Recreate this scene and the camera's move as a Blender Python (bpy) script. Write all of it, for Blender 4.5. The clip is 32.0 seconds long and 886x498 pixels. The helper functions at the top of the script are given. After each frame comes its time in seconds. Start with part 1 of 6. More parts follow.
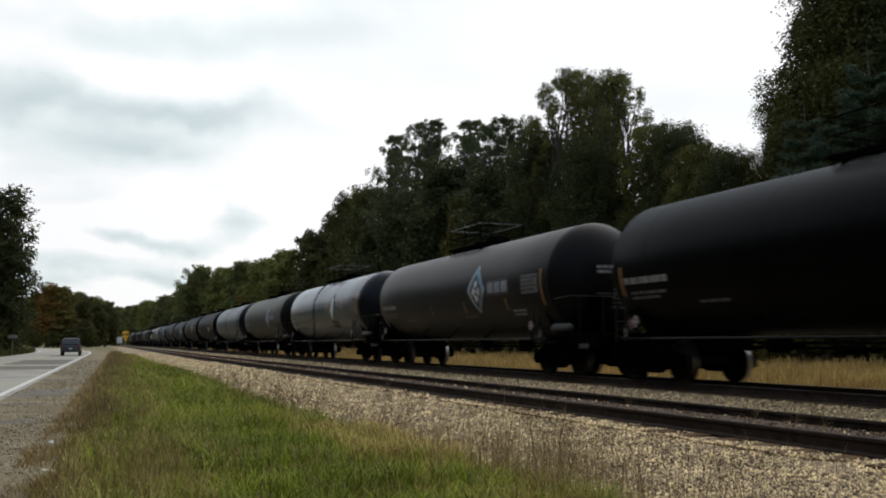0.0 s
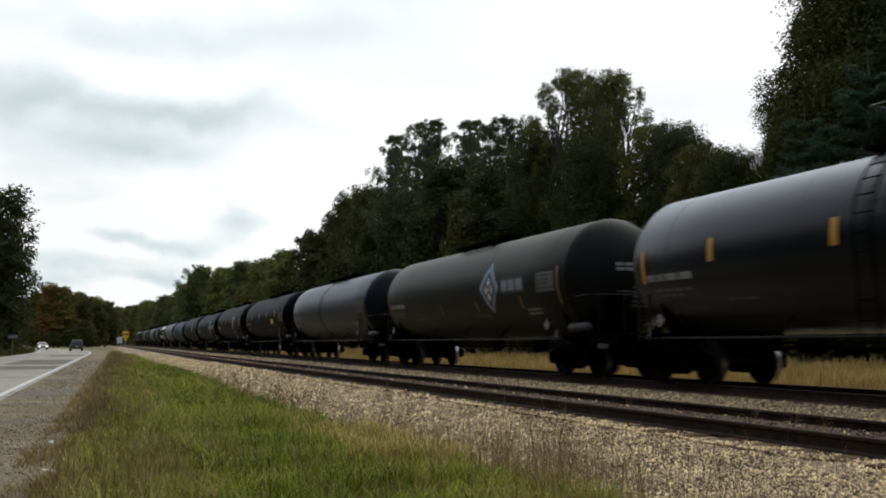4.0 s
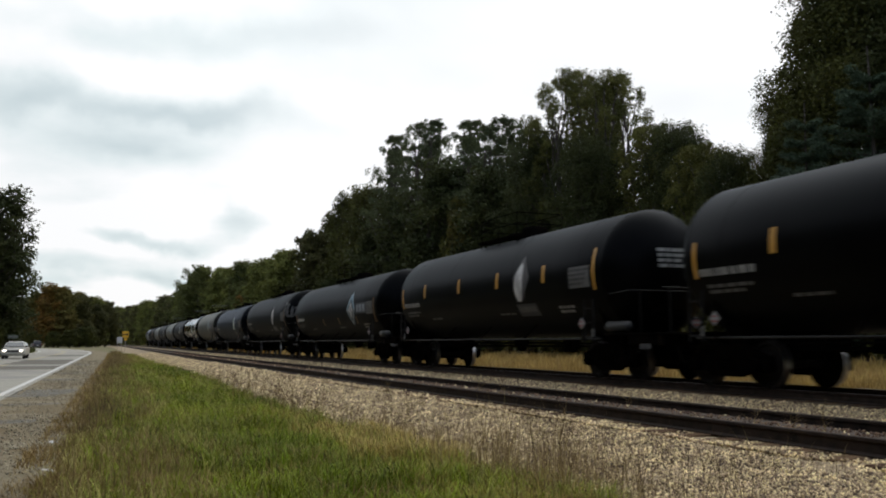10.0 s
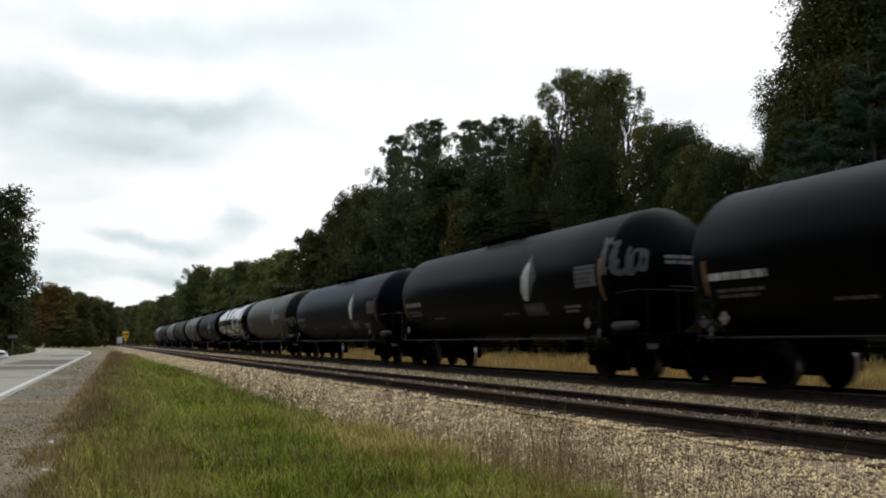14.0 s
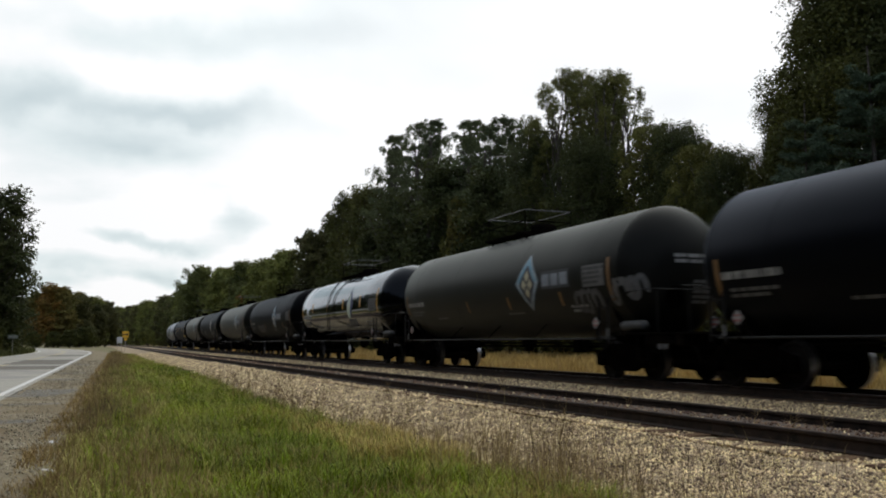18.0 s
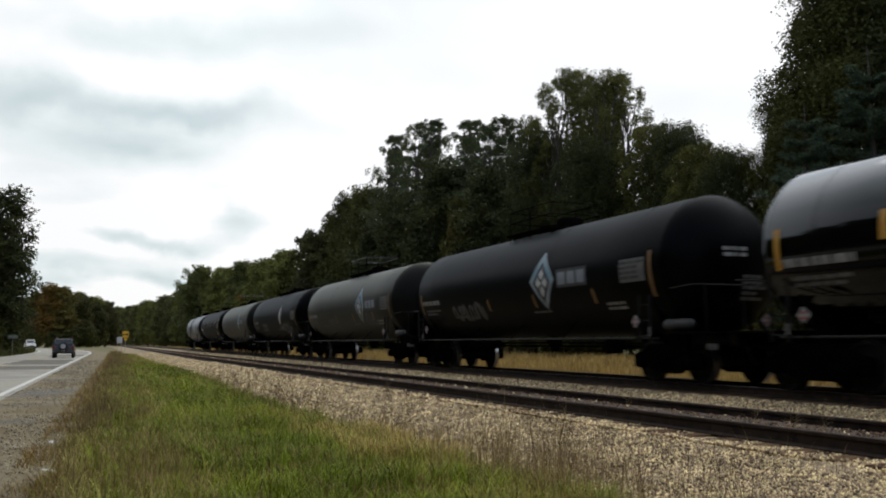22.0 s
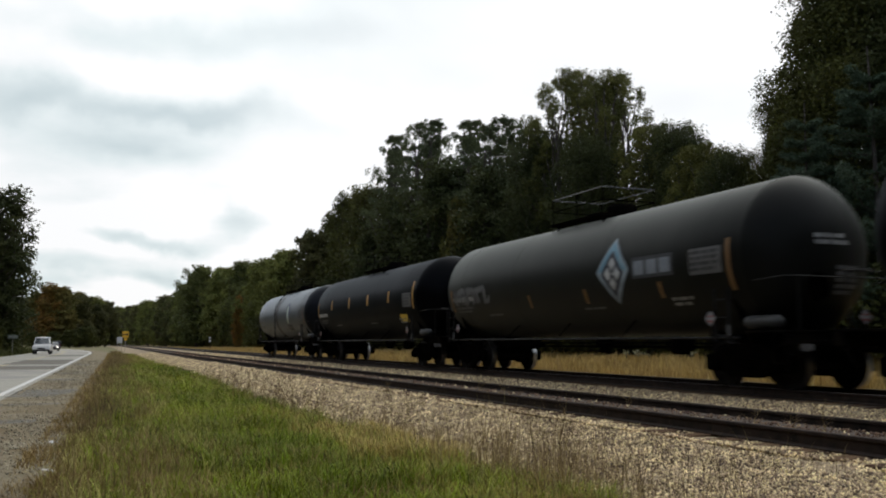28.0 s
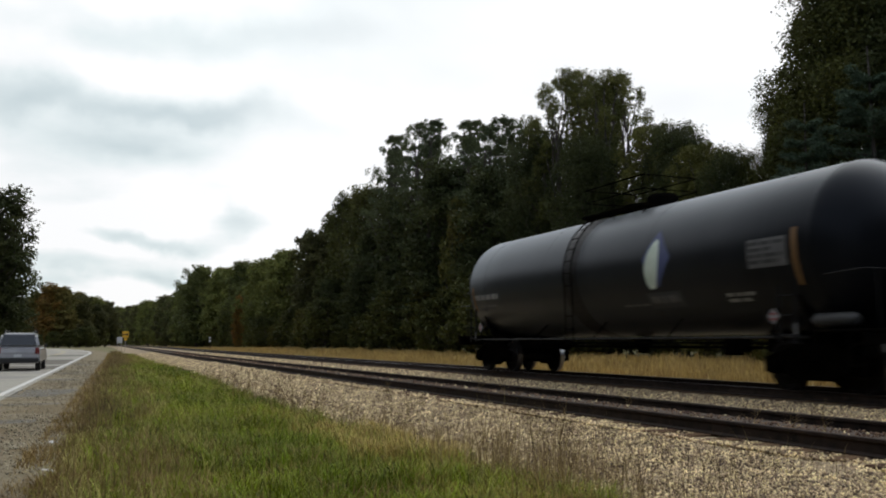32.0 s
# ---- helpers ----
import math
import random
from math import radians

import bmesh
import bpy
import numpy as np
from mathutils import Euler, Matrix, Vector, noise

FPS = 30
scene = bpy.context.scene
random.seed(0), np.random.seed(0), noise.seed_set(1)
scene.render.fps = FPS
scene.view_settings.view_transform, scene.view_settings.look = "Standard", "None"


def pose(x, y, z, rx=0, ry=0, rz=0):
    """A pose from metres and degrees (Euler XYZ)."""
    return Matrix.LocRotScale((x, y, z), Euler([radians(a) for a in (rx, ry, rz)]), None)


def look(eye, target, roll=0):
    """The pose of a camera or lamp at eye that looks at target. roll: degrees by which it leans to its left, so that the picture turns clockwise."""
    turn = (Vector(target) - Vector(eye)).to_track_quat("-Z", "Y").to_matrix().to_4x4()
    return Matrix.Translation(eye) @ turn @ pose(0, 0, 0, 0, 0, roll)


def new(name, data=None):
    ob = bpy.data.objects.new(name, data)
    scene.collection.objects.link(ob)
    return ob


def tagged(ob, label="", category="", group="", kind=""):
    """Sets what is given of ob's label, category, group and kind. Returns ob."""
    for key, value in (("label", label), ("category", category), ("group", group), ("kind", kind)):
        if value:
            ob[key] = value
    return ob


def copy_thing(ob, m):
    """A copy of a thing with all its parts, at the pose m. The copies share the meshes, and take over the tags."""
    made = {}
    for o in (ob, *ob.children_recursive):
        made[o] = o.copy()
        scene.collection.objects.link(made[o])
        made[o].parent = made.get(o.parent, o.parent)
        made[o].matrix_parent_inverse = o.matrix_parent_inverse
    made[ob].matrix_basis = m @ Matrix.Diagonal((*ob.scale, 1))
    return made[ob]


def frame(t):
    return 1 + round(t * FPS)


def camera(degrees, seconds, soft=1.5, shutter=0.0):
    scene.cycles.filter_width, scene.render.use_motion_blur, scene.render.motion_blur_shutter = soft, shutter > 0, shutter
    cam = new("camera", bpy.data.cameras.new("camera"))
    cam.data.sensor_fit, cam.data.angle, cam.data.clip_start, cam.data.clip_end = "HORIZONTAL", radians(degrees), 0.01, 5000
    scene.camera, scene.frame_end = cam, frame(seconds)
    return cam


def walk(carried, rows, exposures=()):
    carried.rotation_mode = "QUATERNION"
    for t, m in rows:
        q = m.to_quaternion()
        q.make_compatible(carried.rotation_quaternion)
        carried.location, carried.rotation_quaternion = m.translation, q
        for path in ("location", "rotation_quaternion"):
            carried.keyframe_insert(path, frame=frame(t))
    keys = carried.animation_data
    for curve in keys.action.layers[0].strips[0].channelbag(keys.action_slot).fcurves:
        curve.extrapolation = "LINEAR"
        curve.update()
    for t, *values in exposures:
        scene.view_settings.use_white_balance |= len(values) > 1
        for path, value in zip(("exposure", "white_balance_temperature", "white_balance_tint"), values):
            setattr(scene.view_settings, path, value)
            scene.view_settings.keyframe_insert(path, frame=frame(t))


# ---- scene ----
cam = camera(53.57, 32.0, soft=2.0, shutter=0.5)
EYE = Vector((0.0, 0.0, 0.892))
YAW, PITCH = 0.39607, 0.10417
AIM = EYE + Vector((math.sin(YAW) * math.cos(PITCH), math.cos(YAW) * math.cos(PITCH), math.sin(PITCH)))
walk(cam, [(0.0, look(EYE, AIM)), (32.0, look(EYE, AIM))], exposures=[(0.0, 0.0), (32.0, 0.0)])

# ---- sky and sun ----
SUN_AZ, SUN_EL = radians(60), radians(58)
world = bpy.data.worlds.new("overcast_sky")
scene.world = world
world.use_nodes = True


BANKS = [(2.4, 18.9, 8.0, 1.6, 0.08), (2.0, 13.8, 9.0, 1.3, 0.10), (9.5, 14.3, 4.0, 1.0, 0.06), (3.1, 11.4, 5.0, 0.9, 0.05), (9.2, 7.5, 3.0, 0.9, 0.14), (3.6, 6.3, 5.5, 0.6, 0.12),
         (15.5, 10.8, 3.0, 1.5, 0.04), (37.7, 14.9, 2.5, 1.4, 0.06), (14.4, 19.7, 6.0, 1.2, 0.04), (-1.0, 4.5, 6.0, 0.8, 0.08), (6.5, 3.8, 5.0, 0.5, 0.07), (-3.0, 14.9, 4.0, 1.2, 0.06)]


def build_world():
    nt = world.node_tree
    n, l = nt.nodes, nt.links
    n.clear()
    out = n.new("ShaderNodeOutputWorld")
    coord = n.new("ShaderNodeTexCoord")
    sky = n.new("ShaderNodeTexSky")
    sky.sky_type, sky.sun_disc = "NISHITA", False
    sky.sun_elevation, sky.sun_rotation = SUN_EL, SUN_AZ
    sep = n.new("ShaderNodeSeparateXYZ")
    l.new(coord.outputs["Generated"], sep.inputs[0])

    def op(kind, a, b=None, c=None):
        m = n.new("ShaderNodeMath")
        m.operation = kind
        for i, v in enumerate((a, b, c)):
            if v is None:
                continue
            if isinstance(v, (int, float)):
                m.inputs[i].default_value = v
            else:
                l.new(v, m.inputs[i])
        return m.outputs[0]

    up = op("MAXIMUM", sep.outputs["Z"], 0.0)
    lift = op("ADD", up, 0.24)
    flat = n.new("ShaderNodeCombineXYZ")
    l.new(op("DIVIDE", sep.outputs["X"], lift), flat.inputs[0])
    l.new(op("DIVIDE", sep.outputs["Y"], lift), flat.inputs[1])
    place = n.new("ShaderNodeMapping")
    place.inputs["Location"].default_value = (3.1, 0.9, 0.0)
    place.inputs["Scale"].default_value = (1.0, 1.0, 1.0)
    l.new(flat.outputs[0], place.inputs[0])
    big = n.new("ShaderNodeTexNoise")
    big.inputs["Scale"].default_value = 1.5
    big.inputs["Detail"].default_value = 6.0
    big.inputs["Roughness"].default_value = 0.46
    big.inputs["Distortion"].default_value = 0.0
    l.new(place.outputs[0], big.inputs["Vector"])
    # grey cloud banks: azimuth, height, half width, half height in degrees, depth
    turb = n.new("ShaderNodeTexNoise")
    turb.inputs["Scale"].default_value, turb.inputs["Detail"].default_value = 7.0, 5.0
    l.new(coord.outputs["Generated"], turb.inputs["Vector"])
    wob = n.new("ShaderNodeVectorMath")
    wob.operation = "MULTIPLY_ADD"
    l.new(turb.outputs["Color"], wob.inputs[0])
    wob.inputs[1].default_value = (0.10, 0.10, 0.10)
    wob.inputs[2].default_value = (-0.05, -0.05, -0.05)
    bent = n.new("ShaderNodeVectorMath")
    l.new(coord.outputs["Generated"], bent.inputs[0])
    l.new(wob.outputs[0], bent.inputs[1])

    def along_axis(v):
        dp = n.new("ShaderNodeVectorMath")
        dp.operation = "DOT_PRODUCT"
        l.new(bent.outputs[0], dp.inputs[0])
        dp.inputs[1].default_value = v
        return dp.outputs["Value"]

    total = 0.0
    for az, el, a, b, depth in BANKS:
        az, el, a, b = radians(az), radians(el), radians(a), radians(b)
        c = Vector((math.sin(az) * math.cos(el), math.cos(az) * math.cos(el), math.sin(el)))
        h = Vector((math.cos(az), -math.sin(az), 0.0))
        v = h.cross(c)
        uu, ww = op("DIVIDE", along_axis(h), a), op("DIVIDE", along_axis(v), b)
        q = op("MULTIPLY_ADD", uu, uu, op("MULTIPLY", ww, ww))
        ahead = op("GREATER_THAN", along_axis(c), 0.0)
        total = op("MULTIPLY_ADD", op("MULTIPLY", op("EXPONENT", op("MULTIPLY", q, -1.0)), ahead), depth * 1.6, total)
    level = op("SUBTRACT", op("MULTIPLY_ADD", big.outputs["Fac"], 0.62, 0.238), total)
    ramp = n.new("ShaderNodeValToRGB")
    e = ramp.color_ramp.elements
    e[0].position, e[0].color = 0.36, (0.58, 0.68, 0.71, 1)
    e[1].position, e[1].color = 0.53, (1.08, 1.08, 1.09, 1)
    mid = e.new(0.45)
    mid.color = (0.82, 0.90, 0.915, 1)
    l.new(level, ramp.inputs[0])
    # the cloud deck is brightest round the hidden sun
    sund = n.new("ShaderNodeVectorMath")
    sund.operation = "DOT_PRODUCT"
    l.new(coord.outputs["Generated"], sund.inputs[0])
    sund.inputs[1].default_value = (math.sin(SUN_AZ) * math.cos(SUN_EL), math.cos(SUN_AZ) * math.cos(SUN_EL), math.sin(SUN_EL))
    glow = op("MULTIPLY", op("POWER", op("MAXIMUM", sund.outputs["Value"], 0.0), 3.0), 0.85)
    lighten = n.new("ShaderNodeMix")
    lighten.data_type, lighten.blend_type = "RGBA", "ADD"
    lighten.inputs["Factor"].default_value = 1.0
    l.new(ramp.outputs[0], lighten.inputs["A"])
    l.new(glow, lighten.inputs["B"])
    # unseen sky opposite the sun, behind the camera: dimmed, blued to shade the tanks
    far = n.new("ShaderNodeVectorMath")
    far.operation = "DOT_PRODUCT"
    l.new(coord.outputs["Generated"], far.inputs[0])
    far.inputs[1].default_value = (math.sin(radians(38)), math.cos(radians(38)), 0.25)
    thick = n.new("ShaderNodeMapRange")
    thick.interpolation_type = "SMOOTHSTEP"
    thick.inputs["From Min"].default_value, thick.inputs["From Max"].default_value = -0.7, 0.62
    thick.inputs["To Min"].default_value, thick.inputs["To Max"].default_value = 0.0, 1.0
    l.new(far.outputs["Value"], thick.inputs["Value"])
    shade = n.new("ShaderNodeMix")
    shade.data_type, shade.blend_type = "RGBA", "MULTIPLY"
    shade.inputs["Factor"].default_value = 1.0
    l.new(lighten.outputs["Result"], shade.inputs["A"])
    cold = n.new("ShaderNodeValToRGB")
    cold.color_ramp.elements[0].color, cold.color_ramp.elements[1].color = (0.60, 0.70, 0.90, 1), (1, 1, 1, 1)
    l.new(thick.outputs[0], cold.inputs[0])
    l.new(cold.outputs[0], shade.inputs["B"])
    # the deck thins out and whitens under the hidden sun
    thin = n.new("ShaderNodeVectorMath")
    thin.operation = "DOT_PRODUCT"
    l.new(coord.outputs["Generated"], thin.inputs[0])
    thin.inputs[1].default_value = (math.sin(radians(52)), math.cos(radians(52)), 0.15)
    white = n.new("ShaderNodeMapRange")
    white.interpolation_type = "SMOOTHSTEP"
    white.inputs["From Min"].default_value, white.inputs["From Max"].default_value = 0.68, 0.95
    white.inputs["To Min"].default_value, white.inputs["To Max"].default_value = 0.0, 0.75
    l.new(thin.outputs["Value"], white.inputs["Value"])
    veil = n.new("ShaderNodeMix")
    veil.data_type = "RGBA"
    l.new(white.outputs[0], veil.inputs["Factor"])
    l.new(shade.outputs["Result"], veil.inputs["A"])
    veil.inputs["B"].default_value = (1.12, 1.12, 1.13, 1)
    deck = n.new("ShaderNodeBackground")
    deck.inputs["Strength"].default_value = CLOUD
    l.new(veil.outputs["Result"], deck.inputs[0])
    blue = n.new("ShaderNodeBackground")
    blue.inputs["Strength"].default_value = 0.06
    l.new(sky.outputs[0], blue.inputs[0])
    mix = n.new("ShaderNodeMixShader")
    mix.inputs[0].default_value = 0.9
    l.new(blue.outputs[0], mix.inputs[1])
    l.new(deck.outputs[0], mix.inputs[2])
    l.new(mix.outputs[0], out.inputs[0])


CLOUD = 0.95
build_world()
sun = new("sun", bpy.data.lights.new("sun", "SUN"))
sun.data.energy, sun.data.angle, sun.data.color = 0.45, radians(50), (1.0, 0.94, 0.84)
sun.matrix_world = look((0, 0, 50), (-math.sin(SUN_AZ) * math.cos(SUN_EL), -math.cos(SUN_AZ) * math.cos(SUN_EL), 50 - math.sin(SUN_EL)))


# ---- materials ----
def mat(name, c1, c2, scale=3.0, rough=0.8, spec=0.5, metal=0.0, bump=0.0, bscale=40.0, c3=None, patch=0.25, vary=0.0, island=0.0,
        stretch=(1, 1, 1), coat=0.0, rvar=0.0, glow=None, detail=4.0):
    """A surface with grain and stains at two scales; vary: from object to object, island: from piece to piece."""
    m = bpy.data.materials.new(name)
    m.use_nodes = True
    nt = m.node_tree
    n, l = nt.nodes, nt.links
    p = n["Principled BSDF"]
    p.inputs["Roughness"].default_value, p.inputs["Metallic"].default_value = rough, metal
    p.inputs["Coat Weight"].default_value = coat
    p.inputs["Specular IOR Level"].default_value = spec
    coord = n.new("ShaderNodeTexCoord")
    mp = n.new("ShaderNodeMapping")
    mp.inputs["Scale"].default_value = stretch
    l.new(coord.outputs["Object"], mp.inputs[0])

    def noise_node(s, d):
        t = n.new("ShaderNodeTexNoise")
        t.inputs["Scale"].default_value, t.inputs["Detail"].default_value = s, d
        l.new(mp.outputs[0], t.inputs["Vector"])
        return t

    def ramp_node(src, lo, hi, a, b):
        r = n.new("ShaderNodeValToRGB")
        r.color_ramp.elements[0].position, r.color_ramp.elements[1].position = lo, hi
        r.color_ramp.elements[0].color, r.color_ramp.elements[1].color = (*a, 1), (*b, 1)
        l.new(src, r.inputs[0])
        return r

    fine = noise_node(scale, detail)
    col = ramp_node(fine.outputs["Fac"], 0.3, 0.7, c1, c2).outputs[0]
    if c3 is not None:
        broad = noise_node(scale * patch, 3.0)
        mask = ramp_node(broad.outputs["Fac"], 0.45, 0.62, (0, 0, 0), (1, 1, 1))
        mx = n.new("ShaderNodeMix")
        mx.data_type = "RGBA"
        l.new(mask.outputs[0], mx.inputs["Factor"])
        l.new(col, mx.inputs["A"])
        mx.inputs["B"].default_value = (*c3, 1)
        col = mx.outputs["Result"]
    if vary or island:
        if island:
            rnd = n.new("ShaderNodeNewGeometry").outputs["Random Per Island"]
        else:
            rnd = n.new("ShaderNodeObjectInfo").outputs["Random"]
        amt = vary or island
        mr = n.new("ShaderNodeMapRange")
        mr.inputs["To Min"].default_value, mr.inputs["To Max"].default_value = 1 - amt, 1 + amt
        l.new(rnd, mr.inputs["Value"])
        hv = n.new("ShaderNodeHueSaturation")
        l.new(mr.outputs[0], hv.inputs["Value"])
        mh = n.new("ShaderNodeMapRange")
        mh.inputs["To Min"].default_value, mh.inputs["To Max"].default_value = 0.5 - 0.03 * amt, 0.5 + 0.03 * amt
        l.new(rnd, mh.inputs["Value"])
        l.new(mh.outputs[0], hv.inputs["Hue"])
        l.new(col, hv.inputs["Color"])
        col = hv.outputs[0]
    l.new(col, p.inputs["Base Color"])
    if rvar:
        rr = n.new("ShaderNodeMapRange")
        rr.inputs["To Min"].default_value, rr.inputs["To Max"].default_value = rough - rvar, rough + rvar
        l.new(fine.outputs["Fac"], rr.inputs["Value"])
        l.new(rr.outputs[0], p.inputs["Roughness"])
    if bump:
        b = n.new("ShaderNodeBump")
        b.inputs["Strength"].default_value, b.inputs["Distance"].default_value = min(1.0, bump), 0.02
        l.new(noise_node(bscale, 3.0).outputs["Fac"], b.inputs["Height"])
        l.new(b.outputs[0], p.inputs["Normal"])
    if glow:
        p.inputs["Emission Color"].default_value = (*glow[:3], 1)
        p.inputs["Emission Strength"].default_value = glow[3]
    return m


def leaf_mat(name, c1, c2, vary=0.35):
    m = mat(name, c1, c2, scale=0.35, rough=0.6, island=vary)
    n, l = m.node_tree.nodes, m.node_tree.links
    p = n["Principled BSDF"]
    src = p.inputs["Base Color"].links[0].from_socket
    tr = n.new("ShaderNodeBsdfTranslucent")
    l.new(src, tr.inputs[0])
    ms = n.new("ShaderNodeMixShader")
    ms.inputs[0].default_value = 0.25
    l.new(p.outputs[0], ms.inputs[1])
    l.new(tr.outputs[0], ms.inputs[2])
    l.new(ms.outputs[0], n["Material Output"].inputs[0])
    p.inputs["Specular IOR Level"].default_value = 0.12
    return m


M = {}
M["ground"] = mat("meadow_soil", (0.085, 0.09, 0.022), (0.14, 0.13, 0.042), 1.2, 0.95, bump=0.6, bscale=25, c3=(0.15, 0.12, 0.055), patch=0.15)
M["asphalt"] = mat("worn_concrete_road", (0.265, 0.255, 0.212), (0.35, 0.335, 0.28), 6.0, 0.85, bump=0.25, bscale=120, c3=(0.24, 0.23, 0.205), patch=0.06)
M["patch"] = mat("dark_road_patch", (0.075, 0.067, 0.052), (0.16, 0.146, 0.115), 9.0, 0.9, bump=0.6, bscale=60, c3=(0.15, 0.14, 0.115), patch=0.12)
M["gravel"] = mat("gravel_shoulder", (0.092, 0.075, 0.040), (0.30, 0.252, 0.155), 14.0, 0.95, bump=1.0, bscale=45, c3=(0.15, 0.112, 0.055), patch=0.08, detail=9.0, stretch=(0.6, 1, 1))
M["pebble"] = mat("shoulder_pebble", (0.13, 0.11, 0.07), (0.36, 0.315, 0.225), 3.0, 0.95, island=0.6)
M["tall_blade"] = leaf_mat("yellow-green_tall_grass", (0.24, 0.25, 0.035), (0.40, 0.38, 0.09), 0.5)
M["paint_line"] = mat("road_paint_white", (0.55, 0.54, 0.5), (0.66, 0.65, 0.61), 12.0, 0.7, c3=(0.5, 0.5, 0.48), patch=0.3)
M["paint_yellow"] = mat("road_paint_yellow", (0.36, 0.29, 0.13), (0.44, 0.36, 0.18), 12.0, 0.7)
M["ballast"] = mat("crushed_limestone", (0.10, 0.072, 0.042), (0.47, 0.36, 0.21), 22.0, 0.95, bump=1.0, bscale=26, c3=(0.26, 0.195, 0.115), patch=0.02)
M["stone"] = mat("ballast_stone", (0.31, 0.222, 0.12), (0.72, 0.545, 0.32), 3.0, 0.9, island=0.9, bump=0.3, bscale=60)
M["tie"] = mat("creosoted_timber", (0.05, 0.03, 0.018), (0.15, 0.09, 0.05), 5.0, 0.95, spec=0.12, bump=0.6, bscale=30, vary=0.3, stretch=(1, 8, 8))
M["dirty_bed"] = mat("oil-stained_ballast", (0.03, 0.022, 0.015), (0.11, 0.08, 0.052), 18.0, 0.95, bump=1.0, bscale=26, c3=(0.06, 0.042, 0.027), patch=0.05)
M["rail_steel"] = mat("rusty_rail_steel", (0.012, 0.008, 0.006), (0.036, 0.023, 0.016), 6.0, 0.8, spec=0.2, bump=0.2, bscale=60)
M["rail_head"] = mat("worn_rail_head", (0.28, 0.28, 0.30), (0.38, 0.38, 0.4), 8.0, 0.38, metal=0.9)
M["rail_head_dull"] = mat("dull_rail_head", (0.035, 0.027, 0.022), (0.065, 0.052, 0.043), 4.0, 0.85, spec=0.1)
M["leaf_oak"] = leaf_mat("oak_leaves", (0.036, 0.042, 0.012), (0.085, 0.086, 0.02), 0.45)
# distance haze is painted into these three as paler leaf colours
M["leaf_far"] = leaf_mat("haze_paled_olive_leaves", (0.062, 0.074, 0.024), (0.122, 0.134, 0.04))
M["leaf_far_light"] = leaf_mat("haze_paled_light_leaves", (0.10, 0.114, 0.03), (0.168, 0.176, 0.046))
M["leaf_far_dark"] = leaf_mat("haze_paled_dark_leaves", (0.05, 0.053, 0.02), (0.095, 0.092, 0.031))
M["leaf_near"] = leaf_mat("olive_oak_leaves", (0.052, 0.060, 0.017), (0.125, 0.125, 0.032), 0.5)
M["leaf_autumn"] = leaf_mat("olive_autumn_leaves", (0.14, 0.105, 0.028), (0.095, 0.098, 0.028))
M["bank_grass"] = leaf_mat("dark_olive_bank_grass", (0.05, 0.06, 0.018), (0.10, 0.10, 0.035), 0.4)
M["leaf_light"] = leaf_mat("light_green_leaves", (0.07, 0.077, 0.018), (0.125, 0.122, 0.03))
M["leaf_dark"] = leaf_mat("dark_green_leaves", (0.030, 0.040, 0.015), (0.064, 0.071, 0.023))
M["leaf_locust"] = leaf_mat("grey_green_locust_leaves", (0.05, 0.066, 0.032), (0.105, 0.122, 0.052))
M["leaf_orange"] = leaf_mat("orange_autumn_leaves", (0.20, 0.095, 0.02), (0.115, 0.09, 0.024))
M["leaf_yellow"] = leaf_mat("yellowing_leaves", (0.1, 0.085, 0.02), (0.07, 0.08, 0.02))
M["needle"] = leaf_mat("blue_green_needles", (0.042, 0.068, 0.042), (0.08, 0.11, 0.066))
M["bark"] = mat("grey_brown_bark", (0.032, 0.026, 0.021), (0.08, 0.066, 0.056), 5.0, 0.95, bump=0.8, bscale=18, stretch=(1, 1, 0.25))
M["grass"] = leaf_mat("green_grass_blades", (0.085, 0.117, 0.005), (0.225, 0.255, 0.014), 0.9)
M["tuft"] = leaf_mat("pale_green_long_grass", (0.125, 0.14, 0.018), (0.25, 0.25, 0.055), 0.6)
M["purple_weed"] = leaf_mat("purple_brown_weed_stems", (0.095, 0.064, 0.036), (0.18, 0.125, 0.072), 0.5)
M["rust_stone"] = mat("rusty_brown_stone", (0.075, 0.042, 0.024), (0.17, 0.10, 0.06), 3.0, 0.95, island=0.6, bump=0.3, bscale=60)
M["dark_stone"] = mat("weathered_ballast_stone", (0.10, 0.068, 0.042), (0.22, 0.16, 0.105), 3.0, 0.9, island=0.6, bump=0.3, bscale=60)
M["grass_dry"] = leaf_mat("dry_grass_blades", (0.20, 0.135, 0.05), (0.34, 0.24, 0.1), 0.4)
M["weed"] = leaf_mat("brown_weed_stalks", (0.20, 0.135, 0.058), (0.34, 0.25, 0.12), 0.45)
M["weed_dark"] = leaf_mat("dark_brown_weed_stems", (0.10, 0.072, 0.036), (0.21, 0.155, 0.075), 0.5)
M["straw"] = leaf_mat("pale_straw_grass", (0.28, 0.205, 0.055), (0.44, 0.33, 0.10), 0.5)
M["grass_olive"] = leaf_mat("olive_straw_grass", (0.26, 0.24, 0.06), (0.40, 0.34, 0.11), 0.5)
M["field_soil"] = mat("dry_stubble_soil", (0.26, 0.18, 0.065), (0.42, 0.30, 0.12), 3.0, 0.95, bump=0.8, bscale=30, c3=(0.22, 0.17, 0.06), patch=0.1)
M["tan_field"] = leaf_mat("tan_field_grass", (0.36, 0.25, 0.085), (0.52, 0.37, 0.14), 0.3)


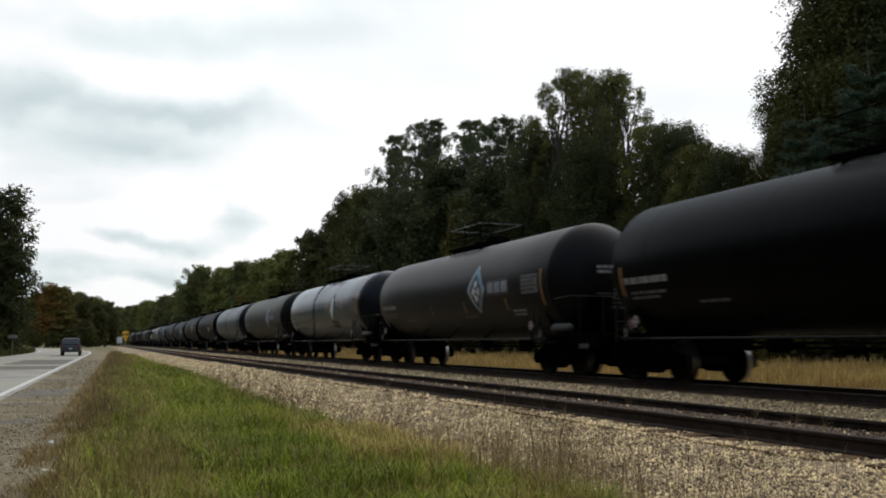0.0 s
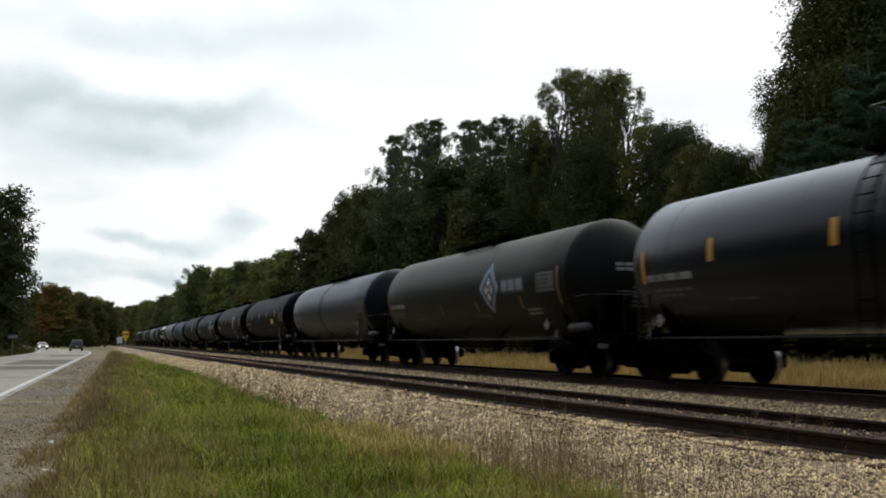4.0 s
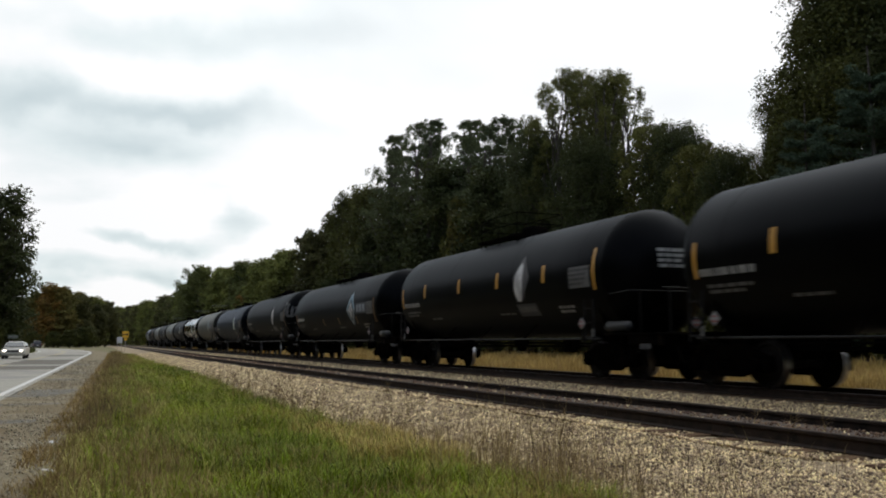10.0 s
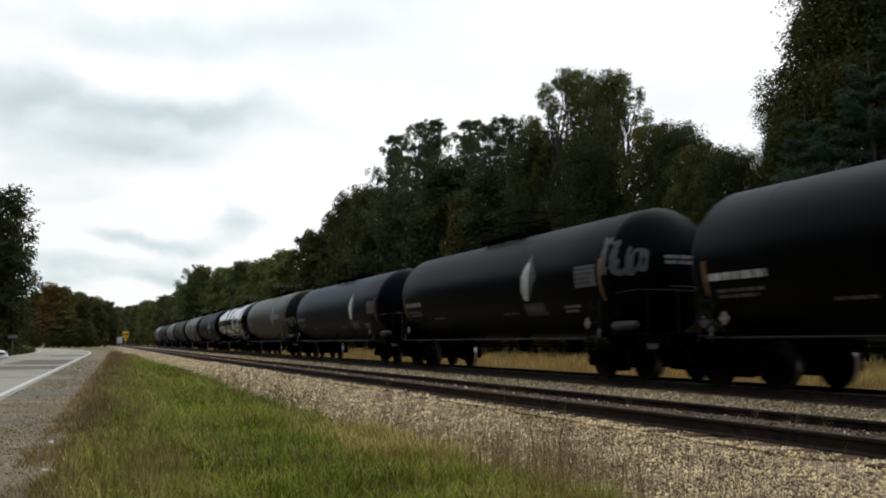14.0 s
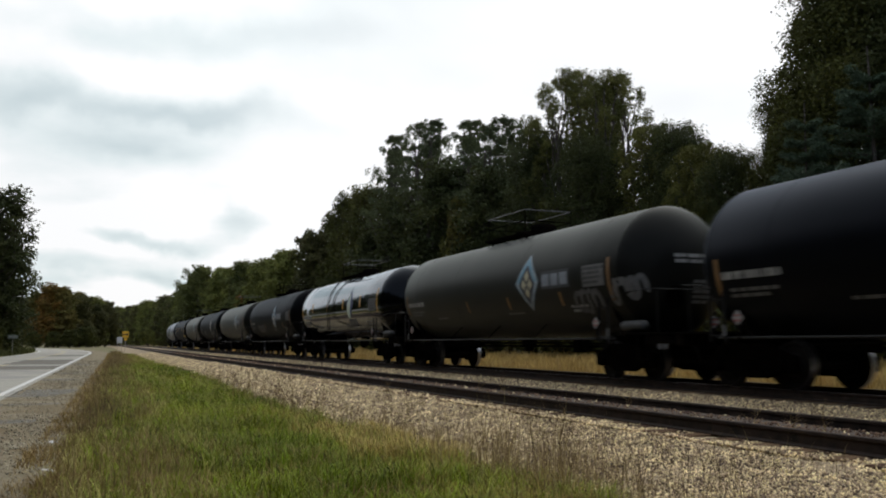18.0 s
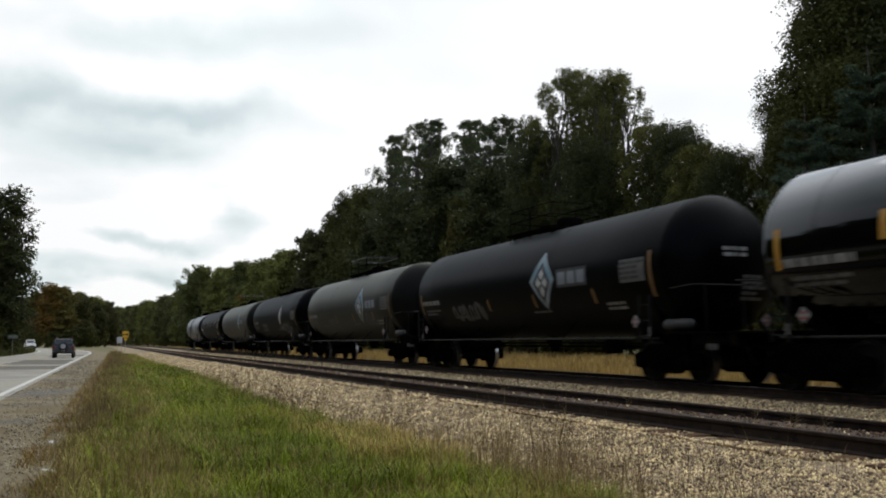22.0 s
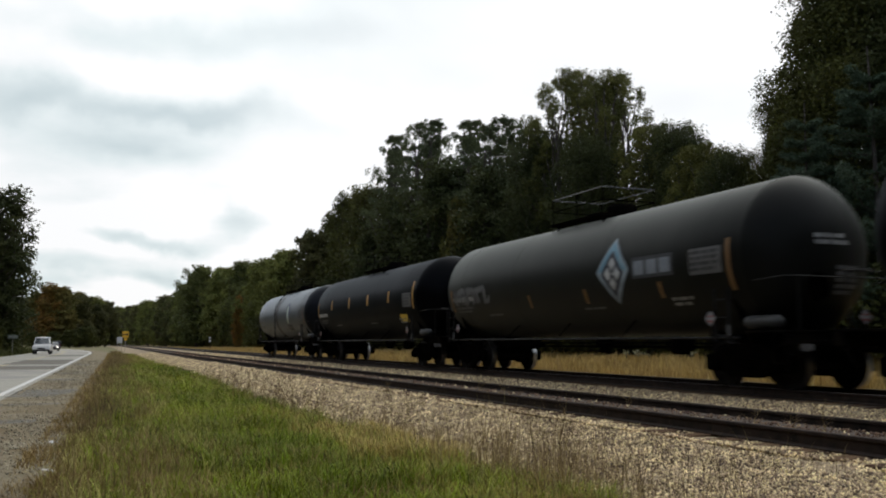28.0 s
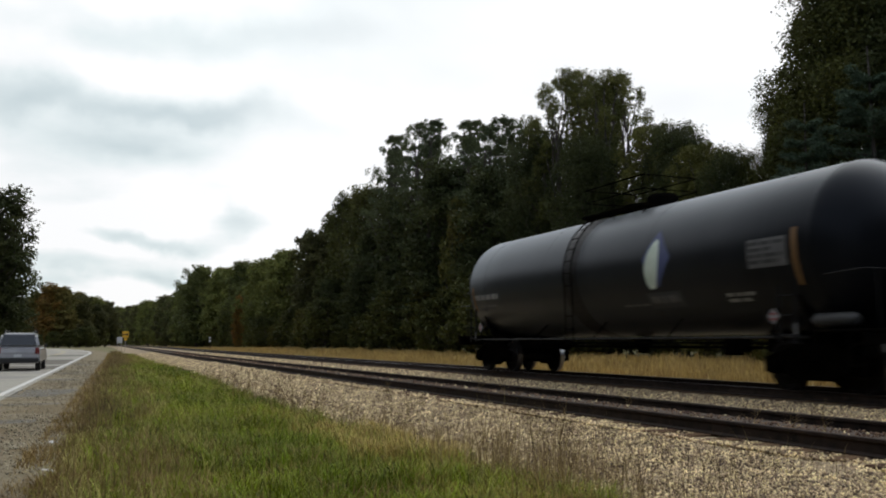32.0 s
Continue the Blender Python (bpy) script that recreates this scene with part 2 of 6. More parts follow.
# ---- mesh helpers ----
def part(name, bm, material, parent=None, label="", smooth=False):
    """Link a bmesh as one mesh object, under a thing or a part."""
    me = bpy.data.meshes.new(name)
    bm.to_mesh(me)
    bm.free()
    return part_mesh(name, me, material, parent, label, smooth)


def part_mesh(name, me, material, parent=None, label="", smooth=False):
    if material is not None and not me.materials:
        me.materials.append(material)
    if smooth:
        me.polygons.foreach_set("use_smooth", [True] * len(me.polygons))
    ob = new(name, me)
    if parent is not None:
        ob.parent = parent
    if label:
        tagged(ob, label)
    return ob


def arrays_mesh(name, verts, faces):
    me = bpy.data.meshes.new(name)
    verts, faces = np.asarray(verts, np.float32), np.asarray(faces, np.int32)
    nf, k = faces.shape
    me.vertices.add(len(verts))
    me.vertices.foreach_set("co", verts.ravel())
    me.loops.add(nf * k)
    me.loops.foreach_set("vertex_index", faces.ravel())
    me.polygons.add(nf)
    me.polygons.foreach_set("loop_start", np.arange(nf, dtype=np.int32) * k)
    me.update(calc_edges=True)
    return me


def thing(name, label, category, group="", m=None):
    ob = new(name)
    tagged(ob, label, category, group)
    if m is not None:
        ob.matrix_basis = m
    return ob


def add_box(bm, x0, x1, y0, y1, z0, z1, bevel=0.0, m=None):
    r = bmesh.ops.create_cube(bm, size=1.0)
    mt = Matrix.Translation(((x0 + x1) / 2, (y0 + y1) / 2, (z0 + z1) / 2)) @ Matrix.Diagonal((x1 - x0, y1 - y0, z1 - z0, 1))
    bmesh.ops.transform(bm, matrix=(m @ mt) if m else mt, verts=r["verts"])
    if bevel:
        es = list({e for v in r["verts"] for e in v.link_edges})
        bmesh.ops.bevel(bm, geom=es, offset=bevel, segments=1, affect="EDGES")
    return bm


def box(x0, x1, y0, y1, z0, z1, bevel=0.0):
    return add_box(bmesh.new(), x0, x1, y0, y1, z0, z1, bevel)


def add_lathe(bm, profile, seg=24, axis="x", at=(0, 0, 0)):
    """A turned body; profile: (along, radius) pairs."""
    rings = []
    for a, r in profile:
        ring = []
        for i in range(seg):
            w = 2 * math.pi * i / seg
            c, s = r * math.cos(w), r * math.sin(w)
            co = {"x": (a, c, s), "y": (c, a, s), "z": (c, s, a)}[axis]
            ring.append(bm.verts.new((co[0] + at[0], co[1] + at[1], co[2] + at[2])))
        rings.append(ring)
    flip = axis == "y"
    for r0, r1 in zip(rings, rings[1:]):
        for i in range(seg):
            q = (r0[i], r0[(i + 1) % seg], r1[(i + 1) % seg], r1[i])
            bm.faces.new(q[::-1] if not flip else q)
    if profile[0][1] > 1e-6:
        bm.faces.new(rings[0])
        bm.faces.new(rings[-1][::-1])
    return bm


def lathe(profile, seg=24, axis="x", at=(0, 0, 0)):
    bm = add_lathe(bmesh.new(), profile, seg, axis, at)
    bmesh.ops.recalc_face_normals(bm, faces=bm.faces)
    return bm


def add_tube(bm, pts, r, seg=6, taper=None):
    """A pipe along a line of points."""
    pts = [Vector(p) for p in pts]
    rings = []
    for i, p in enumerate(pts):
        d = (pts[min(i + 1, len(pts) - 1)] - pts[max(i - 1, 0)]).normalized()
        a = d.orthogonal().normalized() if abs(d.z) > 0.95 else d.cross(Vector((0, 0, 1))).normalized()
        b = d.cross(a)
        rad = r if taper is None else r + (taper - r) * i / (len(pts) - 1)
        rings.append([bm.verts.new(p + rad * (math.cos(w) * a + math.sin(w) * b)) for w in (2 * math.pi * k / seg for k in range(seg))])
    for r0, r1 in zip(rings, rings[1:]):
        for i in range(seg):
            bm.faces.new((r0[i], r0[(i + 1) % seg], r1[(i + 1) % seg], r1[i]))
    bm.faces.new(rings[0][::-1])
    bm.faces.new(rings[-1])
    return bm


def tube(pts, r, seg=6):
    return add_tube(bmesh.new(), pts, r, seg)


def prism(outline, y0, y1, bevel=0.0):
    """An outline in x and z, given thickness along y."""
    bm = bmesh.new()
    f = bm.faces.new([bm.verts.new((x, y0, z)) for x, z in outline])
    r = bmesh.ops.extrude_face_region(bm, geom=[f])
    bmesh.ops.translate(bm, vec=(0, y1 - y0, 0), verts=[v for v in r["geom"] if isinstance(v, bmesh.types.BMVert)])
    bmesh.ops.recalc_face_normals(bm, faces=bm.faces)
    if bevel:
        bmesh.ops.bevel(bm, geom=list(bm.edges), offset=bevel, segments=1, affect="EDGES")
    return bm


# ---- the lie of the land ----
GRADE = -0.0021
NEAR_TRACK, FAR_TRACK = 7.68, 13.283


def shift(s):
    """How far the line swings to the right of its course abreast of the camera."""
    if s < -60:
        return 0.000305 * 1800 - 0.0183 * (s + 60)
    if s <= 82:
        return 0.0001525 * s * s
    if s <= 225:
        return 1.0254 + 0.02501 * (s - 82)
    return 4.602 + 0.02501 * (s - 225) - 0.00013 * (s - 225) ** 2


def heading(s):
    return (shift(s + 0.5) - shift(s - 0.5))


def fall(y):
    return GRADE * max(-400.0, min(600.0, y))


def road_edge(y):
    """The white line on the road's right side."""
    x = -2.6 + 0.0385 * y
    if y > 330:
        return -2.6 + 0.0385 * 330 - 218 ** 2 / 1040 + (0.0385 - 218 / 520) * (y - 330)
    return x - (y - 112) ** 2 / 1040 if y > 112 else x


def strip(rows, closed=False):
    """A sheet from rows of points."""
    bm = bmesh.new()
    vs = [[bm.verts.new(p) for p in row] for row in rows]
    for a, b in zip(vs, vs[1:]):
        for i in range(len(a) - 1):
            bm.faces.new((a[i], a[i + 1], b[i + 1], b[i]))
    return bm


YS = [-3000, -1200, -500] + list(range(-300, 0, 20)) + list(range(0, 60, 2)) + list(range(60, 400, 10)) + [420, 480, 560, 700, 1000, 1600, 3000]


def ground_level(x, y):
    xr = x - (shift(y) if y < 420 else shift(420))
    base = fall(y)
    if xr < 2.2:
        p = -0.42
    elif xr < 5:
        p = -0.42 - 0.12 * (xr - 2.2) / 2.8
    elif xr < 16.5:
        p = -0.75
    else:
        p = -0.55 + 0.055 * min(9.0, xr - 16.5) + 0.008 * min(30.0, max(0.0, xr - 25.5))
    edge = road_edge(min(max(y, -700), 700))
    if -7.4 < x - edge < 2.3:
        p -= 0.05
    elif x - edge < -7.4:
        p += min(0.8, 0.05 * (-7.4 - (x - edge)))
    return base + p


xs = [-3000, -900, -300, -120, -60, -30] + [-20 + 0.8 * i for i in range(56)] + [26, 30, 36, 45, 60, 100, 300, 900, 3000]
rows = []
for y in YS:
    rows.append([(x, y, ground_level(x, y) + (0.05 * noise.noise((x * 0.6, y * 0.25, 0)) if -0.5 < x < 5 and -20 < y < 120 else 0)) for x in xs])
ground = part("ground", strip(rows), M["ground"], smooth=True)
tagged(ground, "uneven soil and short grass beside the railway", "ground", kind="structure")


def band(name, x0, x1, z0, material, label, ya, yb, step=4.0, edge_noise=0.0, follow=road_edge, thick=0.05, kind="structure", cat="road"):
    """A ribbon along the road, with thickness."""
    rws, y = [], ya
    while y <= yb + 1e-6:
        e = follow(y)
        n0, n1 = edge_noise * noise.noise((y * 0.5, 3.1, x0)), edge_noise * noise.noise((y * 0.5, 9.7, x1))
        a, b, z = e + x0 + n0, e + x1 + n1, fall(y) + z0
        rws.append([(a, y, z - thick), (a, y, z), ((a + b) / 2, y, z), (b, y, z), (b, y, z - thick)])
        y += step
    ob = part(name, strip(rws), material)
    return tagged(ob, label, cat, kind=kind)


road = band("road", -6.9, 0.25, -0.405, M["asphalt"], "pale worn two-lane road with dark patches", -700, 700)
band("shoulder", 0.26, 2.1, -0.41, M["gravel"], "gravel shoulder between road and grass", -120, 230, 1.0, 0.3, cat="shoulder")
band("edge_line", -0.08, 0.08, -0.401, M["paint_line"], "worn white edge line on the road", -200, 400, cat="road marking", thick=0.003)
band("edge_line", -6.68, -6.54, -0.401, M["paint_line"], "worn white edge line on the road", -200, 400, cat="road marking", thick=0.003)
for dx in (-3.45, -3.2):
    band("centre_line", dx, dx + 0.11, -0.401, M["paint_yellow"], "faded yellow centre line on the road", -200, 400, cat="road marking", thick=0.003)
# darker ragged-edged patches across the lanes and the shoulder
for y0, y1, xa, xb in ((23.6, 27.2, 0.3, 1.55), (20.6, 21.1, 0.35, 1.3), (16.0, 16.9, 0.4, 1.5), (47.5, 54.5, -6.8, -0.12), (58.5, 74.0, -3.6, -0.12), (92, 101, -3.4, -0.2), (33.5, 35, 0.35, 1.5), (40.5, 42, 0.35, 1.7), (56, 60, 0.35, 1.2)):
    z = -0.4 if xa < 0 else -0.404
    band("road_patch", xa, xb, z, M["patch"], "dark patch on the road", y0, y1, 0.35, 0.12 if xa < 0 else 0.5, cat="road patch", thick=0.004)

rows = []
for y in [-100, -40] + list(range(-10, 120, 4)) + list(range(120, 420, 15)):
    rows.append([(x + shift(y), y, ground_level(x + shift(y), y) + 0.02) for x in (17.2, 19, 21, 23, 25.5)])
field = part("field_strip", strip(rows), M["field_soil"], smooth=True)
tagged(field, "strip of dry tan stubble beyond the tracks", "field", kind="structure")

# ---- the railway ----
SECTION = [(3.7, -0.62), (4.3, -0.54), (5.2, -0.36), (5.9, -0.275), (6.25, -0.208), (6.62, -0.197), (8.8, -0.195), (9.0, -0.2), (9.6, -0.20), (10.6, -0.25), (11.5, -0.20),
           (12.0, -0.19), (14.6, -0.19), (15.2, -0.24), (17.0, -0.62)]


def along(xr, y, z):
    return (xr + shift(y), y, fall(y) + z)


by = list(range(-300, -8, 8)) + [-8 + 0.5 * i for i in range(100)] + list(range(42, 700, 6))
rows = [[along(x, y, z + 0.03 * noise.noise((x * 2, y * 2, 0))) for x, z in SECTION] for y in by]
ballast = part("ballast_bed", strip(rows), M["ballast"])
for a, b, z in ((7.02, 8.34, -0.118), (12.2, 14.36, -0.186)):
    rows = [[along(x, y, z + 0.012 * noise.noise((x * 3, y * 3, 5))) for x in (a, (a + b) / 2, b)] for y in by]
    dirt = part("track_bed", strip(rows), M["dirty_bed"])
    tagged(dirt, "oil-stained brown ballast between the rails", "ballast", kind="structure")
tagged(ballast, "pale crushed limestone ballast bed under two tracks", "ballast", kind="structure")

RAIL = [(-0.075, 0), (-0.075, 0.014), (-0.012, 0.034), (-0.010, 0.125), (-0.036, 0.14), (-0.036, 0.168), (-0.028, 0.175),
        (0.028, 0.175), (0.036, 0.168), (0.036, 0.14), (0.010, 0.125), (0.012, 0.034), (0.075, 0.014), (0.075, 0)]
ry = list(range(-300, 0, 10)) + list(range(0, 100, 4)) + list(range(100, 700, 8))
tracks = []
for centre, what in ((NEAR_TRACK, "empty"), (FAR_TRACK, "busy")):
    tr = thing("railway_track", "rusty steel rails spiked to dark timber ties" if what == "empty" else "rails with bright worn heads carrying the tank train", "railway track")
    tr["kind"] = "structure"
    tracks.append(tr)
    for side in (-0.7535, 0.7535):
        rows = [[along(centre + side + x, y, z - 0.175) for x, z in RAIL] for y in ry]
        part("rail", strip(rows), M["rail_steel"], tr)
        rows = [[along(centre + side + x, y, z) for x, z in ((-0.03, -0.001), (-0.02, 0.001), (0.02, 0.001), (0.03, -0.001))] for y in ry]
        part("rail_head", strip(rows), M["rail_head"] if what == "busy" else M["rail_head_dull"], tr, "worn running surface")


# ---- tank cars ----
def tank_paint(name, c1, c2, c3, rough, f0, f90, tint=(0.88, 0.94, 1.0)):
    """Dusty enamel: a dark body colour under a gloss that grows towards grazing sight."""
    m = mat(name, c1, c2, 1.2, 0.8, spec=0.0, c3=c3, patch=0.4, bump=0.04, bscale=6)
    n, l = m.node_tree.nodes, m.node_tree.links
    p = n["Principled BSDF"]
    gl = n.new("ShaderNodeBsdfGlossy")
    gl.inputs["Color"].default_value = (*tint, 1)
    streak = n.new("ShaderNodeTexNoise")
    streak.inputs["Scale"].default_value, streak.inputs["Detail"].default_value = 1.6, 5.0
    coord = n.new("ShaderNodeTexCoord")
    run = n.new("ShaderNodeMapping")
    run.inputs["Scale"].default_value = (1.6, 0.5, 0.25)
    l.new(coord.outputs["Object"], run.inputs[0])
    l.new(run.outputs[0], streak.inputs["Vector"])
    rr = n.new("ShaderNodeMapRange")
    rr.inputs["To Min"].default_value, rr.inputs["To Max"].default_value = rough * 0.7, rough * 1.35
    l.new(streak.outputs["Fac"], rr.inputs["Value"])
    l.new(rr.outputs[0], gl.inputs["Roughness"])
    lw = n.new("ShaderNodeLayerWeight")
    lw.inputs["Blend"].default_value = 0.5
    cube = n.new("ShaderNodeMath")
    cube.operation = "POWER"
    cube.inputs[1].default_value = 3.0
    l.new(lw.outputs["Facing"], cube.inputs[0])
    gain = n.new("ShaderNodeMapRange")
    gain.inputs["To Min"].default_value, gain.inputs["To Max"].default_value = f0, f90
    l.new(cube.outputs[0], gain.inputs["Value"])
    mx = n.new("ShaderNodeMixShader")
    l.new(gain.outputs[0], mx.inputs[0])
    l.new(p.outputs[0], mx.inputs[1])
    l.new(gl.outputs[0], mx.inputs[2])
    l.new(mx.outputs[0], n["Material Output"].inputs[0])
    return m


WARM = (0.93, 0.97, 0.94)
M["tank_black"] = tank_paint("black_tank_paint", (0.0010, 0.0010, 0.0011), (0.0020, 0.0020, 0.0020), (0.0026, 0.0026, 0.0024), 0.34, 0.003, 0.115)
M["tank_dark"] = tank_paint("faded_black_tank_paint", (0.0050, 0.0050, 0.0049), (0.0075, 0.0073, 0.0070), (0.0092, 0.0086, 0.0078), 0.40, 0.005, 0.24, (0.97, 0.98, 1.0))
M["tank_brown"] = tank_paint("dusty_brown_black_tank_paint", (0.0056, 0.0057, 0.0050), (0.0082, 0.0082, 0.0071), (0.0100, 0.0094, 0.0080), 0.42, 0.005, 0.24, WARM)
M["tank_grey"] = tank_paint("dusty_grey_black_tank_paint", (0.0050, 0.0054, 0.0066), (0.0080, 0.0086, 0.0100), (0.0098, 0.0102, 0.0115), 0.30, 0.010, 0.60)
M["tank_slate"] = tank_paint("slate_grey_tank_paint", (0.0060, 0.0064, 0.0075), (0.0090, 0.0096, 0.0110), (0.0105, 0.0110, 0.0122), 0.34, 0.007, 0.42)
M["tank_blue"] = tank_paint("blue_black_tank_paint", (0.0048, 0.0052, 0.0064), (0.0072, 0.0078, 0.0094), (0.0088, 0.0092, 0.0105), 0.36, 0.006, 0.36)
M["tank_navy"] = tank_paint("deep_navy_black_tank_paint", (0.0010, 0.0011, 0.0019), (0.0016, 0.0018, 0.0030), (0.0022, 0.0024, 0.0034), 0.34, 0.004, 0.16, (0.80, 0.88, 1.0))
M["tank_gloss"] = tank_paint("glossy_black_tank_paint", (0.0010, 0.0010, 0.0013), (0.0016, 0.0016, 0.0018), (0.0020, 0.0020, 0.0022), 0.08, 0.010, 0.80)
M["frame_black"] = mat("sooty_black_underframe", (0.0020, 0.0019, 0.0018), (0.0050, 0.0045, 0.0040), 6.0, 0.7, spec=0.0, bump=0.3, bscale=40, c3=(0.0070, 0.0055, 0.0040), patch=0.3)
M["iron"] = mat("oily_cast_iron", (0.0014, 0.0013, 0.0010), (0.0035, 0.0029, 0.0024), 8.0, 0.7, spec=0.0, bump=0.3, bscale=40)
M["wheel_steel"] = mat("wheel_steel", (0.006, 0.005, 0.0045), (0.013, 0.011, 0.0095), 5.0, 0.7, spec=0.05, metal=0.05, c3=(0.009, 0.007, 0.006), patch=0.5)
M["tread"] = mat("polished_wheel_rim", (0.3, 0.3, 0.3), (0.4, 0.4, 0.4), 5.0, 0.3, metal=1.0)
M["decal_white"] = mat("white_stencil_paint", (0.42, 0.42, 0.41), (0.58, 0.58, 0.56), 9.0, 0.6, c3=(0.3, 0.3, 0.29), patch=0.3)
M["decal_grey"] = mat("dusty_white_stencil_paint", (0.18, 0.18, 0.172), (0.28, 0.28, 0.265), 9.0, 0.7, c3=(0.12, 0.12, 0.114), patch=0.3)
M["panel_grey"] = mat("grey_notice_panel", (0.065, 0.065, 0.063), (0.095, 0.095, 0.092), 7.0, 0.7)
M["title_grey"] = mat("blue-grey_title_paint", (0.14, 0.16, 0.18), (0.2, 0.22, 0.24), 7.0, 0.7)
M["decal_blue"] = mat("blue_emblem_paint", (0.085, 0.20, 0.27), (0.12, 0.25, 0.32), 6.0, 0.6, c3=(0.17, 0.26, 0.30), patch=0.3)
M["emblem_grey"] = mat("faded_emblem_ground", (0.20, 0.25, 0.28), (0.29, 0.35, 0.38), 6.0, 0.6, c3=(0.15, 0.18, 0.20), patch=0.4)
M["decal_navy"] = mat("deep_blue_emblem_paint", (0.03, 0.042, 0.11), (0.045, 0.06, 0.15), 6.0, 0.6)
M["decal_green"] = mat("pale_green_emblem_paint", (0.42, 0.5, 0.40), (0.56, 0.62, 0.52), 6.0, 0.6)
M["decal_cream"] = mat("yellowed_emblem_paint", (0.30, 0.27, 0.17), (0.42, 0.38, 0.25), 6.0, 0.6)
M["reflector"] = mat("amber_reflector_tape", (0.36, 0.175, 0.014), (0.45, 0.225, 0.02), 9.0, 0.45)
M["yellow_panel"] = mat("yellow_notice_panel", (0.55, 0.38, 0.02), (0.66, 0.46, 0.03), 9.0, 0.5)
M["rust_tape"] = mat("faded_amber_reflector_tape", (0.11, 0.055, 0.012), (0.17, 0.085, 0.02), 9.0, 0.6)
M["placard_white"] = mat("grimy_white_placard", (0.16, 0.15, 0.15), (0.24, 0.23, 0.225), 9.0, 0.6)
M["placard_red"] = mat("red_placard", (0.16, 0.03, 0.026), (0.22, 0.04, 0.035), 9.0, 0.5)
M["reservoir"] = mat("grey_reservoir_paint", (0.014, 0.014, 0.014), (0.024, 0.024, 0.024), 5.0, 0.6, c3=(0.02, 0.02, 0.018), patch=0.4)
M["rail_pale"] = mat("dull_grey_guard_rail", (0.06, 0.06, 0.063), (0.09, 0.09, 0.094), 8.0, 0.5)
M["panel_dark"] = mat("dark_panel_print", (0.02, 0.02, 0.02), (0.035, 0.035, 0.034), 9.0, 0.7)
M["title_ground"] = mat("dark_title_panel", (0.022, 0.024, 0.027), (0.034, 0.037, 0.041), 7.0, 0.7)
M["emblem_dark"] = mat("dark_emblem_field", (0.012, 0.016, 0.022), (0.022, 0.028, 0.036), 6.0, 0.6)
M["emblem_shadow"] = mat("greyed_emblem_ground", (0.03, 0.03, 0.032), (0.045, 0.045, 0.047), 6.0, 0.6)
M["ladder_grey"] = mat("dusty_grey_ladder_paint", (0.008, 0.008, 0.008), (0.016, 0.0155, 0.015), 8.0, 0.7, spec=0.05)
M["step_grey"] = mat("worn_grey_step", (0.10, 0.10, 0.10), (0.17, 0.17, 0.165), 8.0, 0.6)
M["spray_pale"] = mat("faded_spray_paint", (0.035, 0.035, 0.036), (0.07, 0.07, 0.07), 7.0, 0.7)
M["rod_steel"] = mat("dull_grey_pipe", (0.007, 0.007, 0.007), (0.014, 0.014, 0.0135), 8.0, 0.6, spec=0.15)

TR, TZ, HALF, HEAD = 1.585, 2.63, 8.08, 0.80
CACHE = {}


def shared(key, build):
    """Build a mesh once and use it again."""
    if key not in CACHE:
        bm = build()
        me = bpy.data.meshes.new(key)
        bm.to_mesh(me)
        bm.free()
        CACHE[key] = me
    return CACHE[key]


def shared_part(name, key, build, material, parent, label="", smooth=False, m=None):
    me = shared(key, build)
    ob = part_mesh(name, me, material, parent, label, smooth)
    if m is not None:
        ob.matrix_basis = m
    return ob


def tank_profile(half):
    """A tank of that half length with dished heads whose knuckle is tight."""
    rs = [math.sin(math.pi / 2 * i / 14) for i in range(15)]
    pts = [(-half + HEAD * (1 - (1 - r ** 2.1) ** (1 / 1.5)), TR * r) for r in rs]
    pts[0] = (-half, 0.0005)
    body = [(x, TR) for x in (-5.0, -1.7, 1.7, 5.0)]
    return pts + body + [(-x, r) for x, r in pts[::-1]]


def on_head(half, y, z):
    """How far forward the dished head stands at that place across it."""
    rr = min(0.99, math.hypot(y, z - TZ) / TR)
    return half - HEAD * (1 - (1 - rr ** 2.1) ** (1 / 1.5)) + 0.012


def on_tank(u, v, lift=0.008):
    """A place on the tank's camera side: u along the car, v up the curve from the tank's middle."""
    a = v / TR
    r = TR + lift
    return (u, -r * math.cos(a), TZ + r * math.sin(a))


def decal(shape, lift=0.008, rows=10):
    """A painted shape on the curved side; shape(w) gives the left and right ends of it at each height."""
    bm = bmesh.new()
    v0, v1 = shape(None)
    prev = None
    for i in range(rows + 1):
        v = v0 + (v1 - v0) * i / rows
        a, b = shape(v)
        row = [bm.verts.new(on_tank(a + (b - a) * k / 2, v, lift)) for k in range(3)]
        if prev:
            for k in range(2):
                bm.faces.new((prev[k], prev[k + 1], row[k + 1], row[k]))
        prev = row
    return bm


def rect(u0, u1, v0, v1):
    return lambda v: (v0, v1) if v is None else (u0, u1)


def rhomb(cu, cv, w, h):
    def f(v):
        if v is None:
            return (cv - h / 2 * 0.999, cv + h / 2 * 0.999)
        k = w / 2 * (1 - abs(v - cv) / (h / 2))
        return (cu - k, cu + k)
    return f


def leaf_shape(cu, cv, w, h):
    """A leaning blade, round at the foot and pointed at the top."""
    def f(v):
        if v is None:
            return (cv - h / 2 * 0.98, cv + h / 2 * 0.98)
        t = (v - cv) / h + 0.5
        k = w / 2 * (math.sin(math.pi * min(1, t * 0.9 + 0.1)) ** 0.7)
        mid = cu + 0.32 * w * (t - 0.45)
        return (mid - k, mid + k * (0.55 + 0.2 * t))
    return f


